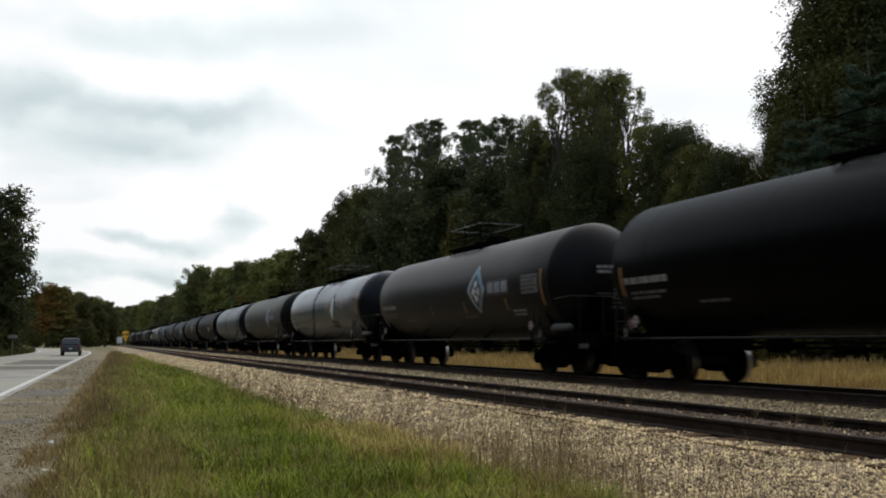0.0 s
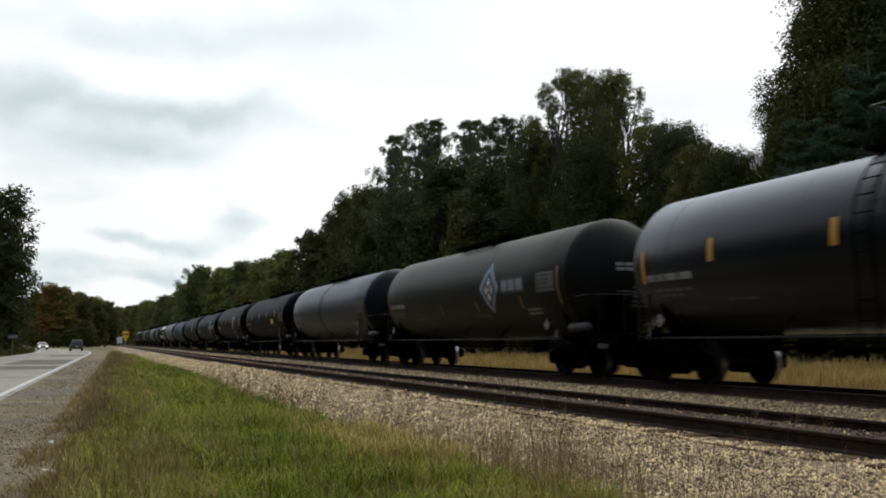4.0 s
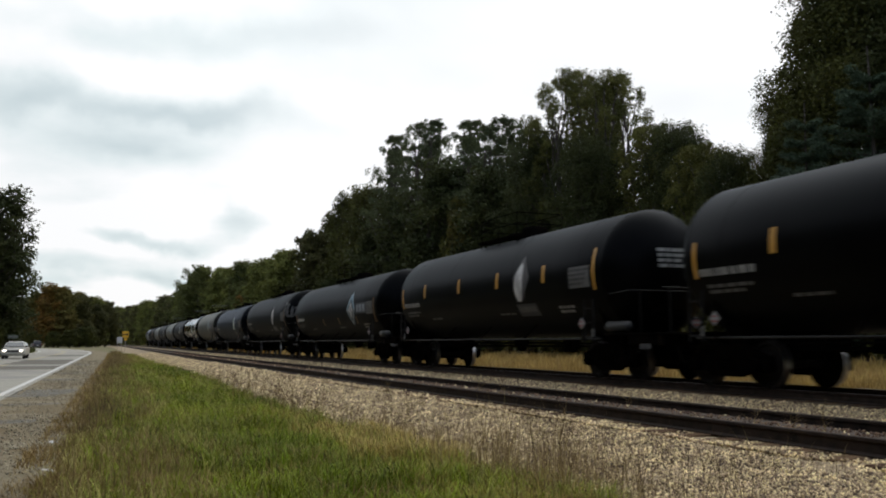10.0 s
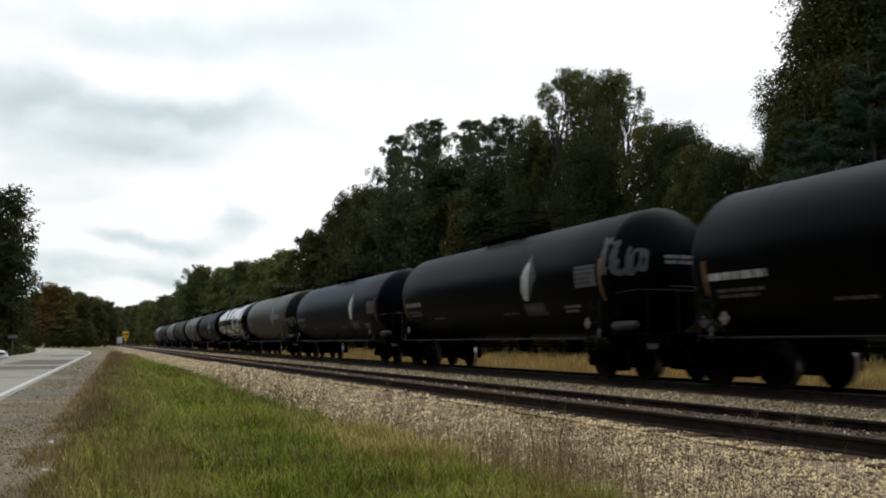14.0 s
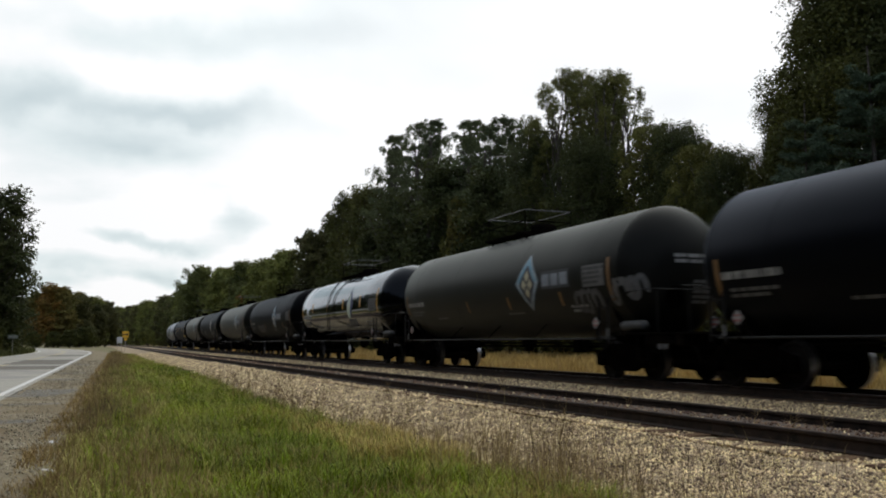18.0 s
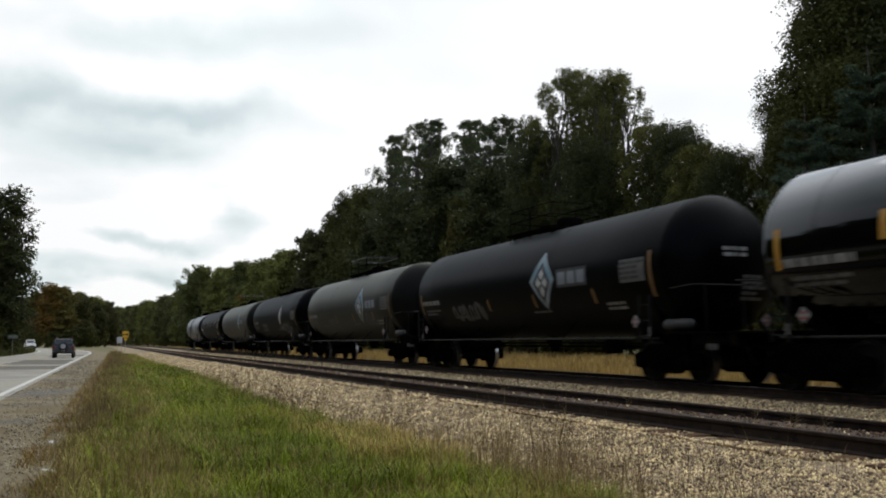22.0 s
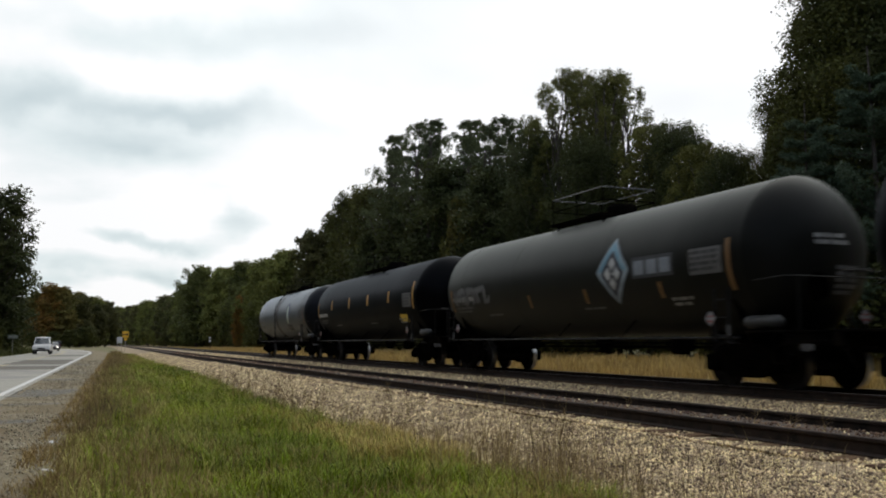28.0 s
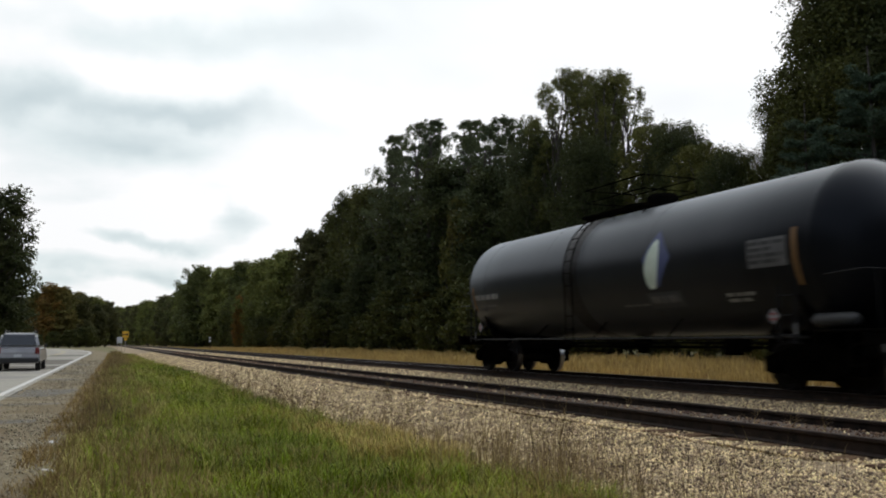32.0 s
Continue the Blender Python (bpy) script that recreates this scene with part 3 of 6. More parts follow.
def put(parent, name, shape, material, lift=0.008, rows=10, label=""):
    return part(name, decal(shape, lift, rows), material, parent, label, smooth=True)


def lettering(parent, u, v, w, h, lines, material, seed, name="stencil"):
    """Lines of unreadable stencilled writing as short bars."""
    rnd = random.Random(seed)
    bm = bmesh.new()
    step = h / lines
    for i in range(lines):
        y1 = v + h / 2 - i * step - step * 0.12
        y0 = y1 - step * 0.6
        x = u - w / 2
        end = u + w / 2 - (rnd.random() * 0.3 * w if i else 0)
        while x < end - 0.05:
            x2 = min(end, x + rnd.uniform(0.12, 0.4) * max(1.0, w / 1.4))
            for a, b in ((0, 0.5), (0.5, 1)):
                q = [bm.verts.new(on_tank(xx, yy, 0.009)) for xx, yy in ((x, y0 + (y1 - y0) * a), (x2, y0 + (y1 - y0) * a), (x2, y0 + (y1 - y0) * b), (x, y0 + (y1 - y0) * b))]
                bm.faces.new(q)
            x = x2 + 0.05
    return tagged(part(name, bm, material, parent), kind="stuff")


def side_frame():
    out = [(-1.22, 0.62), (-1.22, 0.34), (-1.05, 0.30), (-0.72, 0.33), (-0.40, 0.20), (0.40, 0.20), (0.72, 0.33), (1.05, 0.30), (1.22, 0.34), (1.22, 0.62),
           (0.95, 0.68), (0.45, 0.86), (-0.45, 0.86), (-0.95, 0.68)]
    return prism(out, -0.07, 0.07, 0.015)


def wheelset():
    """An axle and two wheels about the y axis."""
    bm = bmesh.new()
    for s in (-1, 1):
        c = 0.7535 * s
        prof = [(c - 0.075 * s, 0.12), (c - 0.075 * s, 0.20), (c - 0.03 * s, 0.22), (c - 0.02 * s, 0.36), (c - 0.085 * s, 0.40), (c - 0.085 * s, 0.485),
                (c - 0.055 * s, 0.485), (c - 0.045 * s, 0.459), (c + 0.06 * s, 0.455), (c + 0.06 * s, 0.40), (c + 0.015 * s, 0.36), (c + 0.01 * s, 0.22), (c + 0.07 * s, 0.18), (c + 0.07 * s, 0.10)]
        add_lathe(bm, prof, 28, "y")
    add_lathe(bm, [(-1.08, 0.085), (1.08, 0.085)], 12, "y")
    bmesh.ops.recalc_face_normals(bm, faces=bm.faces)
    for f in bm.faces:
        c = f.calc_center_median()
        if math.hypot(c.x, c.z) > 0.44 and abs(f.normal.y) < 0.5:
            f.material_index = 1
    return bm


def end_bolts():
    bm = bmesh.new()
    for k in range(3):
        a = 2 * math.pi * k / 3
        add_lathe(bm, [(-1.135, 0.022), (-1.10, 0.022)], 6, "y", (0.055 * math.cos(a), 0, 0.055 * math.sin(a)))
    bmesh.ops.recalc_face_normals(bm, faces=bm.faces)
    return bm


def spring_nest():
    bm = bmesh.new()
    for dx in (-0.17, 0.0, 0.17):
        pts = [(dx + 0.06 * math.cos(k * 0.9), 0.06 * math.sin(k * 0.9), 0.30 + 0.26 * k / 28) for k in range(29)]
        add_tube(bm, pts, 0.016, 4)
    return bm


WHEELS = []


def truck(car, x, name="truck"):
    """A two-axle freight truck under a car."""
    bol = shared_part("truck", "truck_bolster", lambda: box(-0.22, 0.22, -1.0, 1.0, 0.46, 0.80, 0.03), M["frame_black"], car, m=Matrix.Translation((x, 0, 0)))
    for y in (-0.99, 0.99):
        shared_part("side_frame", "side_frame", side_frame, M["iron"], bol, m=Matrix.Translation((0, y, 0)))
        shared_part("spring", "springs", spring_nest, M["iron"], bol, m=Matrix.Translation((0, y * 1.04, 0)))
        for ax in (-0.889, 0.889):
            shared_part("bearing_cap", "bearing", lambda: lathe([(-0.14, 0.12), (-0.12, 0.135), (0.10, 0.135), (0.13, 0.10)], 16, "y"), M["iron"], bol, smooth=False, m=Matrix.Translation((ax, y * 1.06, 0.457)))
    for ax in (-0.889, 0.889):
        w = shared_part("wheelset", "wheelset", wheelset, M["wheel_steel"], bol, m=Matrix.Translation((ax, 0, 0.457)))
        if len(w.data.materials) < 2:
            w.data.materials.append(M["tread"])
        WHEELS.append((w, ax))
        shared_part("brake_beam", "brake_beam", lambda: box(-0.05, 0.05, -0.8, 0.8, 0.28, 0.36, 0.01), M["frame_black"], bol, m=Matrix.Translation((ax * 0.42, 0, 0)))
    return bol


def platform_loop():
    """One level of the guard rail round the top platform."""
    r = bmesh.new()
    add_tube(r, [(-1.3, -0.8, 0), (1.3, -0.8, 0), (1.3, 0.8, 0), (-1.3, 0.8, 0), (-1.3, -0.8, 0)], 0.016, 5)
    return r


def grating():
    bm = bmesh.new()
    z = TZ + TR - 0.02
    for s in (-1, 1):
        for k in range(6):
            y = s * (0.42 + 0.09 * k)
            add_box(bm, -1.4, 1.4, y - 0.02, y + 0.02, z, z + 0.035)
        for x in (-1.38, -0.7, 0.0, 0.7, 1.38):
            add_box(bm, x - 0.02, x + 0.02, s * 0.62 - 0.26, s * 0.62 + 0.26, z - 0.03, z)
        for x in (-1.2, 1.2):
            add_box(bm, x - 0.03, x + 0.03, s * 0.7 - 0.03, s * 0.7 + 0.03, z - 0.35, z - 0.031)
    return bm


def arc_ladder_rail():
    pts = [(0, -1.66, 0.78), (0, -1.66, 1.6)] + [(0, -(TR + 0.13) * math.cos(a), TZ + (TR + 0.13) * math.sin(a)) for a in (radians(d) for d in range(-10, 66, 8))]
    return tube(pts, 0.02, 5)


def end_rail():
    """The hand rail that wraps a tank's end, seen from its base."""
    bm = bmesh.new()
    add_tube(bm, [(0.25, -1.50, 2.05), (0.95, -1.45, 2.10), (1.05, -1.2, 2.10), (1.05, 1.2, 2.10), (0.95, 1.45, 2.10), (0.25, 1.50, 2.05)], 0.013, 5)
    for y in (-1.2, 1.2):
        add_tube(bm, [(1.05, y, 1.1), (1.05, y, 2.1)], 0.013, 5)
    return bm


def corner_ladder():
    bm = bmesh.new()
    for x in (-0.2, 0.2):
        add_box(bm, x - 0.025, x + 0.025, -1.60, -1.56, 0.9, 1.95)
    for k in range(3):
        add_tube(bm, [(-0.2, -1.60, 1.02 + 0.35 * k), (0.2, -1.60, 1.02 + 0.35 * k)], 0.014, 5)
    return bm


def ladder_tape():
    return box(0.17, 0.25, -1.615, -1.602, 1.02, 1.22)


def coupler():
    bm = box(0.0, 0.55, -0.09, 0.09, 0.76, 0.96, 0.02)
    add_box(bm, 0.5, 0.76, -0.17, 0.14, 0.72, 1.0, 0.04)
    return bm


def saddle():
    bm = bmesh.new()
    n = 12
    for s in (-0.04, 0.04):
        vs = []
        for i in range(n + 1):
            a = radians(-160 + 140 * i / n)
            vs.append(bm.verts.new((s, (TR - 0.02) * math.cos(a), TZ + (TR - 0.02) * math.sin(a))))
        lo = [bm.verts.new((s, y, 0.82)) for y in (0.9, -0.9)]
        bm.faces.new(vs + lo)
    fa, fb = list(bm.faces)
    va, vb = list(fa.verts), list(fb.verts)
    for i in range(len(va)):
        j = (i + 1) % len(va)
        bm.faces.new((va[i], va[j], vb[j], vb[i]))
    bmesh.ops.recalc_face_normals(bm, faces=bm.faces)
    return bm


def placard():
    bm = bmesh.new()
    f = bm.faces.new([bm.verts.new((0.15 * math.cos(a), 0, 0.15 * math.sin(a))) for a in (math.pi / 2 * k for k in range(4))])
    r = bmesh.ops.extrude_face_region(bm, geom=[f])
    bmesh.ops.translate(bm, vec=(0, 0.012, 0), verts=[v for v in r["geom"] if isinstance(v, bmesh.types.BMVert)])
    bmesh.ops.recalc_face_normals(bm, faces=bm.faces)
    return bm


def tank_car(spec, half, seed):
    """One tank car; x forward, the camera's side at minus y, z from the rail's top."""
    paint, label, marks = spec
    body_mat = M[paint]
    dx = half - HALF
    car = thing("tank_car", label, "tank car", "tank cars of the freight train")
    tank = lathe(tank_profile(half), 64)
    bmesh.ops.translate(tank, vec=(0, 0, TZ), verts=tank.verts)
    part("tank", tank, body_mat, car, smooth=True)
    for x in (-half + HEAD, -6.1, -2.4, 2.4, 6.1, half - HEAD):
        shared_part("weld_band", "weld_band_" + paint, lambda: lathe([(-0.012, TR - 0.01), (-0.012, TR + 0.003), (0.012, TR + 0.003), (0.012, TR - 0.01)], 64, "x", (0, 0, TZ)), body_mat, car, smooth=False, m=Matrix.Translation((x, 0, 0)))
    if "band" in marks:
        shared_part("manway_spill_band", "spill_band", lambda: lathe([(-0.35, TR - 0.01), (-0.35, TR + 0.006), (0.35, TR + 0.006), (0.35, TR - 0.01)], 64, "x", (-0.9, 0, TZ)), M["tank_dark"], car, "darker band round the tank's middle", smooth=False)
    shared_part("top_platform", "grating", grating, M["frame_black"], car)
    pale = marks.get("rail") == "pale"
    for z in (0.72, 0.38):
        shared_part("guard_rail", "pale_loop" if pale and z > 0.5 else "platform_loop", platform_loop, M["rail_pale"] if pale and z > 0.5 else M["frame_black"], car, m=Matrix.Translation((0, 0, TZ + TR + z)))
    for y in (-0.8, 0.8):
        for x in (-1.3, 0, 1.3):
            shared_part("rail_post", "rail_post", lambda: tube([(0, 0, -0.35), (0, 0, 0.72)], 0.016, 5), M["frame_black"], car, m=Matrix.Translation((x, y, TZ + TR)))
    shared_part("manway", "manway", lambda: lathe([(TZ + TR - 0.1, 0.36), (TZ + TR + 0.10, 0.36), (TZ + TR + 0.13, 0.40), (TZ + TR + 0.18, 0.40), (TZ + TR + 0.22, 0.25), (TZ + TR + 0.23, 0.001)], 20, "z"), M["frame_black"], car)
    shared_part("valve_housing", "valve_housing", lambda: lathe([(TZ + TR - 0.1, 0.40), (TZ + TR + 0.24, 0.40), (TZ + TR + 0.31, 0.33), (TZ + TR + 0.34, 0.001)], 18, "z", (1.0, 0, 0)), M["frame_black"], car)
    if "ladder" in marks:
        for x in (-1.0, -0.62):
            shared_part("ladder_rail", "ladder_rail", arc_ladder_rail, M["frame_black"], car, m=Matrix.Translation((x, 0, 0)))
        for k in range(11):
            if k < 3:
                c = (-1.66, 0.9 + 0.33 * k)
            else:
                a = radians(-10 + 75 * (k - 3) / 7)
                c = (-(TR + 0.13) * math.cos(a), TZ + (TR + 0.13) * math.sin(a))
            shared_part("rung", "rung", lambda: tube([(0, 0, 0), (0.38, 0, 0)], 0.014, 5), M["frame_black"], car, m=Matrix.Translation((-1.0, c[0], c[1])))
    for s in (-1, 1):
        turn = Matrix.Rotation(0 if s > 0 else math.pi, 4, "Z") @ Matrix.Translation((dx, 0, 0))
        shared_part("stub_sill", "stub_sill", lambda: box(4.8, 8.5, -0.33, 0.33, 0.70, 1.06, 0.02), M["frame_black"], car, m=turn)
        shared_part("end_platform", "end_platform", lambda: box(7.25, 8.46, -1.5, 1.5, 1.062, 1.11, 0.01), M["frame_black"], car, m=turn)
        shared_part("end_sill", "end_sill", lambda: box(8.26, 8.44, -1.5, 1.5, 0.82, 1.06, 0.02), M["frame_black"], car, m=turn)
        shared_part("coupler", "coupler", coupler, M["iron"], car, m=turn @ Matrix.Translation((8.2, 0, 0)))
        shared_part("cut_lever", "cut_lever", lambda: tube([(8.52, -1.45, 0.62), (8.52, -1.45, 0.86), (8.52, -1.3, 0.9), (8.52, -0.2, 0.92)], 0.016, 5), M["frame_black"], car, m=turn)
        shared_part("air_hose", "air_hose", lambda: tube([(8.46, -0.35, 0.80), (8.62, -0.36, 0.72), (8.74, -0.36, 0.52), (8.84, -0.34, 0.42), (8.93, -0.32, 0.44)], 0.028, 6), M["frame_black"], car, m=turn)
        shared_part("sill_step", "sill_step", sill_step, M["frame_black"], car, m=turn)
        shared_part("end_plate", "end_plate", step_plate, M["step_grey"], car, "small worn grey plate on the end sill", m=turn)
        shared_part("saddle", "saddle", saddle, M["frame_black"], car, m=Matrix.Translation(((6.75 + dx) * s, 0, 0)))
        shared_part("end_handrail", "end_rail", end_rail, M["rod_steel"], car, m=turn @ Matrix.Translation((7.3, 0, 0)))
        lx = 6.72 + dx if s > 0 else -7.0 - dx
        for y in (1, -1):
            shared_part("corner_ladder", "corner_ladder", corner_ladder, M["ladder_grey"], car, m=Matrix.Translation((lx, 0, 0)) @ Matrix.Rotation(0 if y > 0 else math.pi, 4, "Z"))
        shared_part("ladder_reflector", "ladder_tape", ladder_tape, M["panel_grey"], car, "dirty white tape on the ladder stile", m=Matrix.Translation((lx, 0, 0)))
        truck(car, (6.75 + dx) * s)
    for y in (-1.5, 1.5):
        part("side_sill_rail", tube([(-7.1 - dx, y, 0.98), (7.1 + dx, y, 0.98)], 0.028, 6), M["rod_steel"], car)
    for x in (-3.0, 0.0, 3.0):
        shared_part("rail_bracket", "rail_bracket", lambda: tube([(0, -1.5, 0.98), (0, -1.05, 1.40)], 0.018, 5), M["frame_black"], car, m=Matrix.Translation((x, 0, 0)))
    shared_part("air_reservoir", "reservoir", lambda: lathe([(-0.48, 0.02), (-0.45, 0.10), (-0.38, 0.135), (0.38, 0.135), (0.45, 0.10), (0.48, 0.02)], 18, "x", (7.45, -1.2, 1.27)), M["reservoir"], car, "grey air brake reservoir", smooth=True, m=Matrix.Translation((dx, 0, 0)))
    shared_part("brake_valve", "brake_valve", lambda: add_box(box(3.9, 4.25, -0.75, -0.45, 0.62, 0.98, 0.03), 4.3, 4.5, -0.7, -0.5, 0.7, 0.95, 0.02), M["iron"], car)
    shared_part("brake_cylinder", "brake_cylinder", lambda: lathe([(-3.5, 0.1), (-3.46, 0.15), (-2.95, 0.15), (-2.9, 0.05), (-2.5, 0.03)], 16, "x", (0, -0.45, 0.84)), M["iron"], car)
    part("brake_rod", tube([(-4.9 - dx, -0.3, 0.78), (4.9 + dx, -0.3, 0.78)], 0.03, 5), M["frame_black"], car)
    part("train_pipe", tube([(-8.5 - dx, -0.5, 0.80), (-4, -0.62, 0.88), (4, -0.62, 0.88), (8.5 + dx, -0.5, 0.80)], 0.025, 5), M["frame_black"], car)
    shared_part("bottom_outlet", "bottom_outlet", lambda: lathe([(0.62, 0.09), (0.66, 0.14), (0.74, 0.14), (0.76, 0.2), (0.98, 0.26)], 14, "z"), M["iron"], car)
    shared_part("brake_wheel", "brake_wheel", lambda: lathe([(8.3, 0.26), (8.34, 0.28), (8.34, 0.22), (8.3, 0.24)], 20, "x", (0, -0.7, 1.9)), M["iron"], car, m=Matrix.Translation((dx, 0, 0)))
    for x, y, w in ((6.42 + dx, -1.62, 0), (-6.4 - dx, -1.62, 0), (8.46 + dx, 0.3, math.pi / 2)):
        pl = shared_part("placard", "placard", placard, M["placard_white"], car, "red and white diamond hazard placard", m=Matrix.Translation((x, y, 1.36)) @ Matrix.Rotation(w, 4, "Z"))
        shared_part("placard_band", "placard_band", lambda: add_box(box(-0.07, 0.07, -0.006, -0.002, 0.025, 0.06), -0.07, 0.07, -0.006, -0.002, -0.075, -0.035), M["placard_red"], pl)
        shared_part("placard_holder", "placard_holder", lambda: box(-0.14, 0.14, 0.014, 0.03, -0.13, 0.13), M["frame_black"], pl)
        shared_part("holder_post", "holder_post", lambda: box(-0.02, 0.02, 0.016, 0.05, -0.42, -0.131), M["frame_black"], pl)
    # stencils common to all cars
    white = M[marks.get("ink", "decal_grey")]
    lettering(car, -6.1 - dx, -0.36, 1.6, 0.25, 1, white, seed)
    lettering(car, -6.1 - dx, -0.70, 1.3, 0.24, 2, M["panel_grey"], seed + 1)
    lettering(car, -4.0, -0.95, 0.9, 0.12, 1, M["panel_grey"], seed + 7)
    lettering(car, 1.7, -0.95, 1.0, 0.10, 1, M["panel_grey"], seed + 9)
    lettering(car, 5.3 + dx, -0.92, 0.8, 0.26, 2, M["decal_grey"], seed + 11)
    part("end_stencil", end_writing(half, seed, -0.45, 0.8, TZ + (0.25 if "bars" not in marks else 0.45), 0.13, 2 if "bars" not in marks else 4), white, car, "white reporting stencil on the tank's end")
    if "diamond" in marks:
        part("end_notice", end_writing(half, seed + 2, 0.05, 0.6, TZ - 0.35, 0.12, 5), M["panel_grey"], car, "grey column of small notices on the tank's end")
    if "panel" in marks:
        pu = marks["panel"] if marks["panel"] > 1 else 5.75 + dx
        put(car, "notice_panel", rect(pu, pu + 1.0, -0.36, 0.18), M["panel_grey"], 0.006, 6, "grey panel of unreadable notices")
        lettering(car, pu + 0.5, -0.09, 0.94, 0.46, 4, M["panel_dark"], seed + 3)
    du = marks.get("at", 2.6)
    if "title" in marks:
        put(car, "title_panel", rect(du + 0.80, du + 2.30, -0.30, 0.18), M["title_ground"], 0.006, 6)
        for k in range(3):
            put(car, "title_bar", rect(du + 0.88 + 0.48 * k, du + 1.26 + 0.48 * k, -0.22, 0.10), M["title_grey"], 0.010, 4)
    if "diamond" in marks:
        core = M["decal_cream"] if marks["diamond"] == "cream" else M["decal_white"]
        dv = -0.06
        put(car, "emblem", rhomb(du, dv, 1.36, 1.66), M["emblem_grey"], 0.007, 16, "faded blue and white diamond emblem")
        put(car, "emblem_crest", half_rhomb(du, dv, 1.22, 1.48), M["decal_blue"], 0.010, 10)
        put(car, "emblem_field", rhomb(du, dv - 0.06, 0.96, 1.16), M["emblem_dark"], 0.013, 16)
        for a, b in ((0, 0.23), (0, -0.23), (-0.19, 0), (0.19, 0)):
            put(car, "emblem_petal", rhomb(du + a, dv - 0.06 + b, 0.27, 0.33), core, 0.016, 6)
        put(car, "emblem_heart", rhomb(du, dv - 0.06, 0.09, 0.11), core, 0.019, 4)
    if "leaf" in marks:
        blue = marks["leaf"] == "blue"
        put(car, "emblem_disc", rhomb(du + 0.1, 0.10, 1.02, 1.32), M["decal_navy"] if blue else M["emblem_shadow"], 0.008, 16)
        put(car, "emblem", leaf_shape(du - 0.02, -0.02, 0.60, 1.12), M["decal_green"] if blue else M["decal_white"], 0.012, 18, "pale leaf-shaped emblem")
        put(car, "emblem_panel", rect(du - 0.45, du + 0.75, -1.06, -0.66), M["title_ground"], 0.007, 5)
        lettering(car, du + 0.15, -0.86, 1.0, 0.3, 1, M["panel_grey"], seed + 13)
    if "bars" in marks:
        for k, u in enumerate((-4.65, -1.5, 1.45, 4.35)):
            put(car, "reflector", rect(u - 0.08, u + 0.08, -0.12, 0.36), M["reflector"], 0.008, 3, "amber reflector strip")
    low = -0.45 if "bars" in marks else -0.75
    tape = M["reflector"] if "bars" in marks else M["rust_tape"]
    for u, tall in ((-7.0 - dx, 0.75), (6.95 + dx, 1.05)):
        put(car, "reflector", rect(u - 0.06, u + 0.06, low, low + tall), tape, 0.012, 6, "amber reflector strip")
    if "diamond" in marks:
        for u in (-1.5, 1.5, 4.6):
            put(car, "reflector", rect(u - 0.06, u + 0.06, -0.8, -0.42), M["rust_tape"], 0.012, 4, "dirty amber reflector strip")
    if "yellow" in marks:
        yu, yv = marks["yellow"]
        put(car, "yellow_notice", rect(yu, yu + 0.85, yv, yv + 0.34), M["yellow_panel"], 0.009, 3, "yellow notice panel")
    for k, (u0, v0, w, h, tone) in enumerate(marks.get("graffiti", ())):
        tagged(part("graffiti", spray(u0, v0, w, h, half, seed + 31 * k), M[tone], car, "smeared pale spray paint"), kind="stuff")
    if "low" in marks:
        # a slimmer, longer tank that rides lower in its saddles
        for ob in car.children:
            if ob.name.split(".")[0] not in RUNNING_GEAR:
                ob.location.z -= marks["low"]
    return car


RUNNING_GEAR = {"truck", "stub_sill", "end_platform", "end_sill", "coupler", "cut_lever", "air_hose", "sill_step", "end_plate", "saddle", "end_handrail", "corner_ladder", "ladder_reflector", "side_sill_rail",
                "rail_bracket", "air_reservoir", "brake_valve", "brake_cylinder", "brake_rod", "train_pipe", "bottom_outlet", "brake_wheel", "placard"}


def sill_step():
    bm = bmesh.new()
    for x in (8.0, 8.36):
        add_box(bm, x - 0.012, x + 0.012, -1.52, -1.49, 0.5, 1.06)
    add_box(bm, 8.012, 8.348, -1.54, -1.46, 0.5, 0.525)
    return bm


def step_plate():
    return box(8.46, 8.475, -1.30, -1.02, 0.74, 0.86)


def end_writing(half, seed, y0, w, z0, step, lines):
    """Short bars of unreadable writing on the front head."""
    rnd = random.Random(seed)
    bm = bmesh.new()
    for k in range(lines):
        y = y0
        end = y0 + w * rnd.uniform(0.7, 1.0)
        while y < end:
            y2 = y + rnd.uniform(0.1, 0.26)
            q = [(y, z0 - step * k), (y2, z0 - step * k), (y2, z0 - step * k + step * 0.62), (y, z0 - step * k + step * 0.62)]
            bm.faces.new([bm.verts.new((on_head(half, a, b), a, b)) for a, b in q])
            y = y2 + 0.03
    return bm


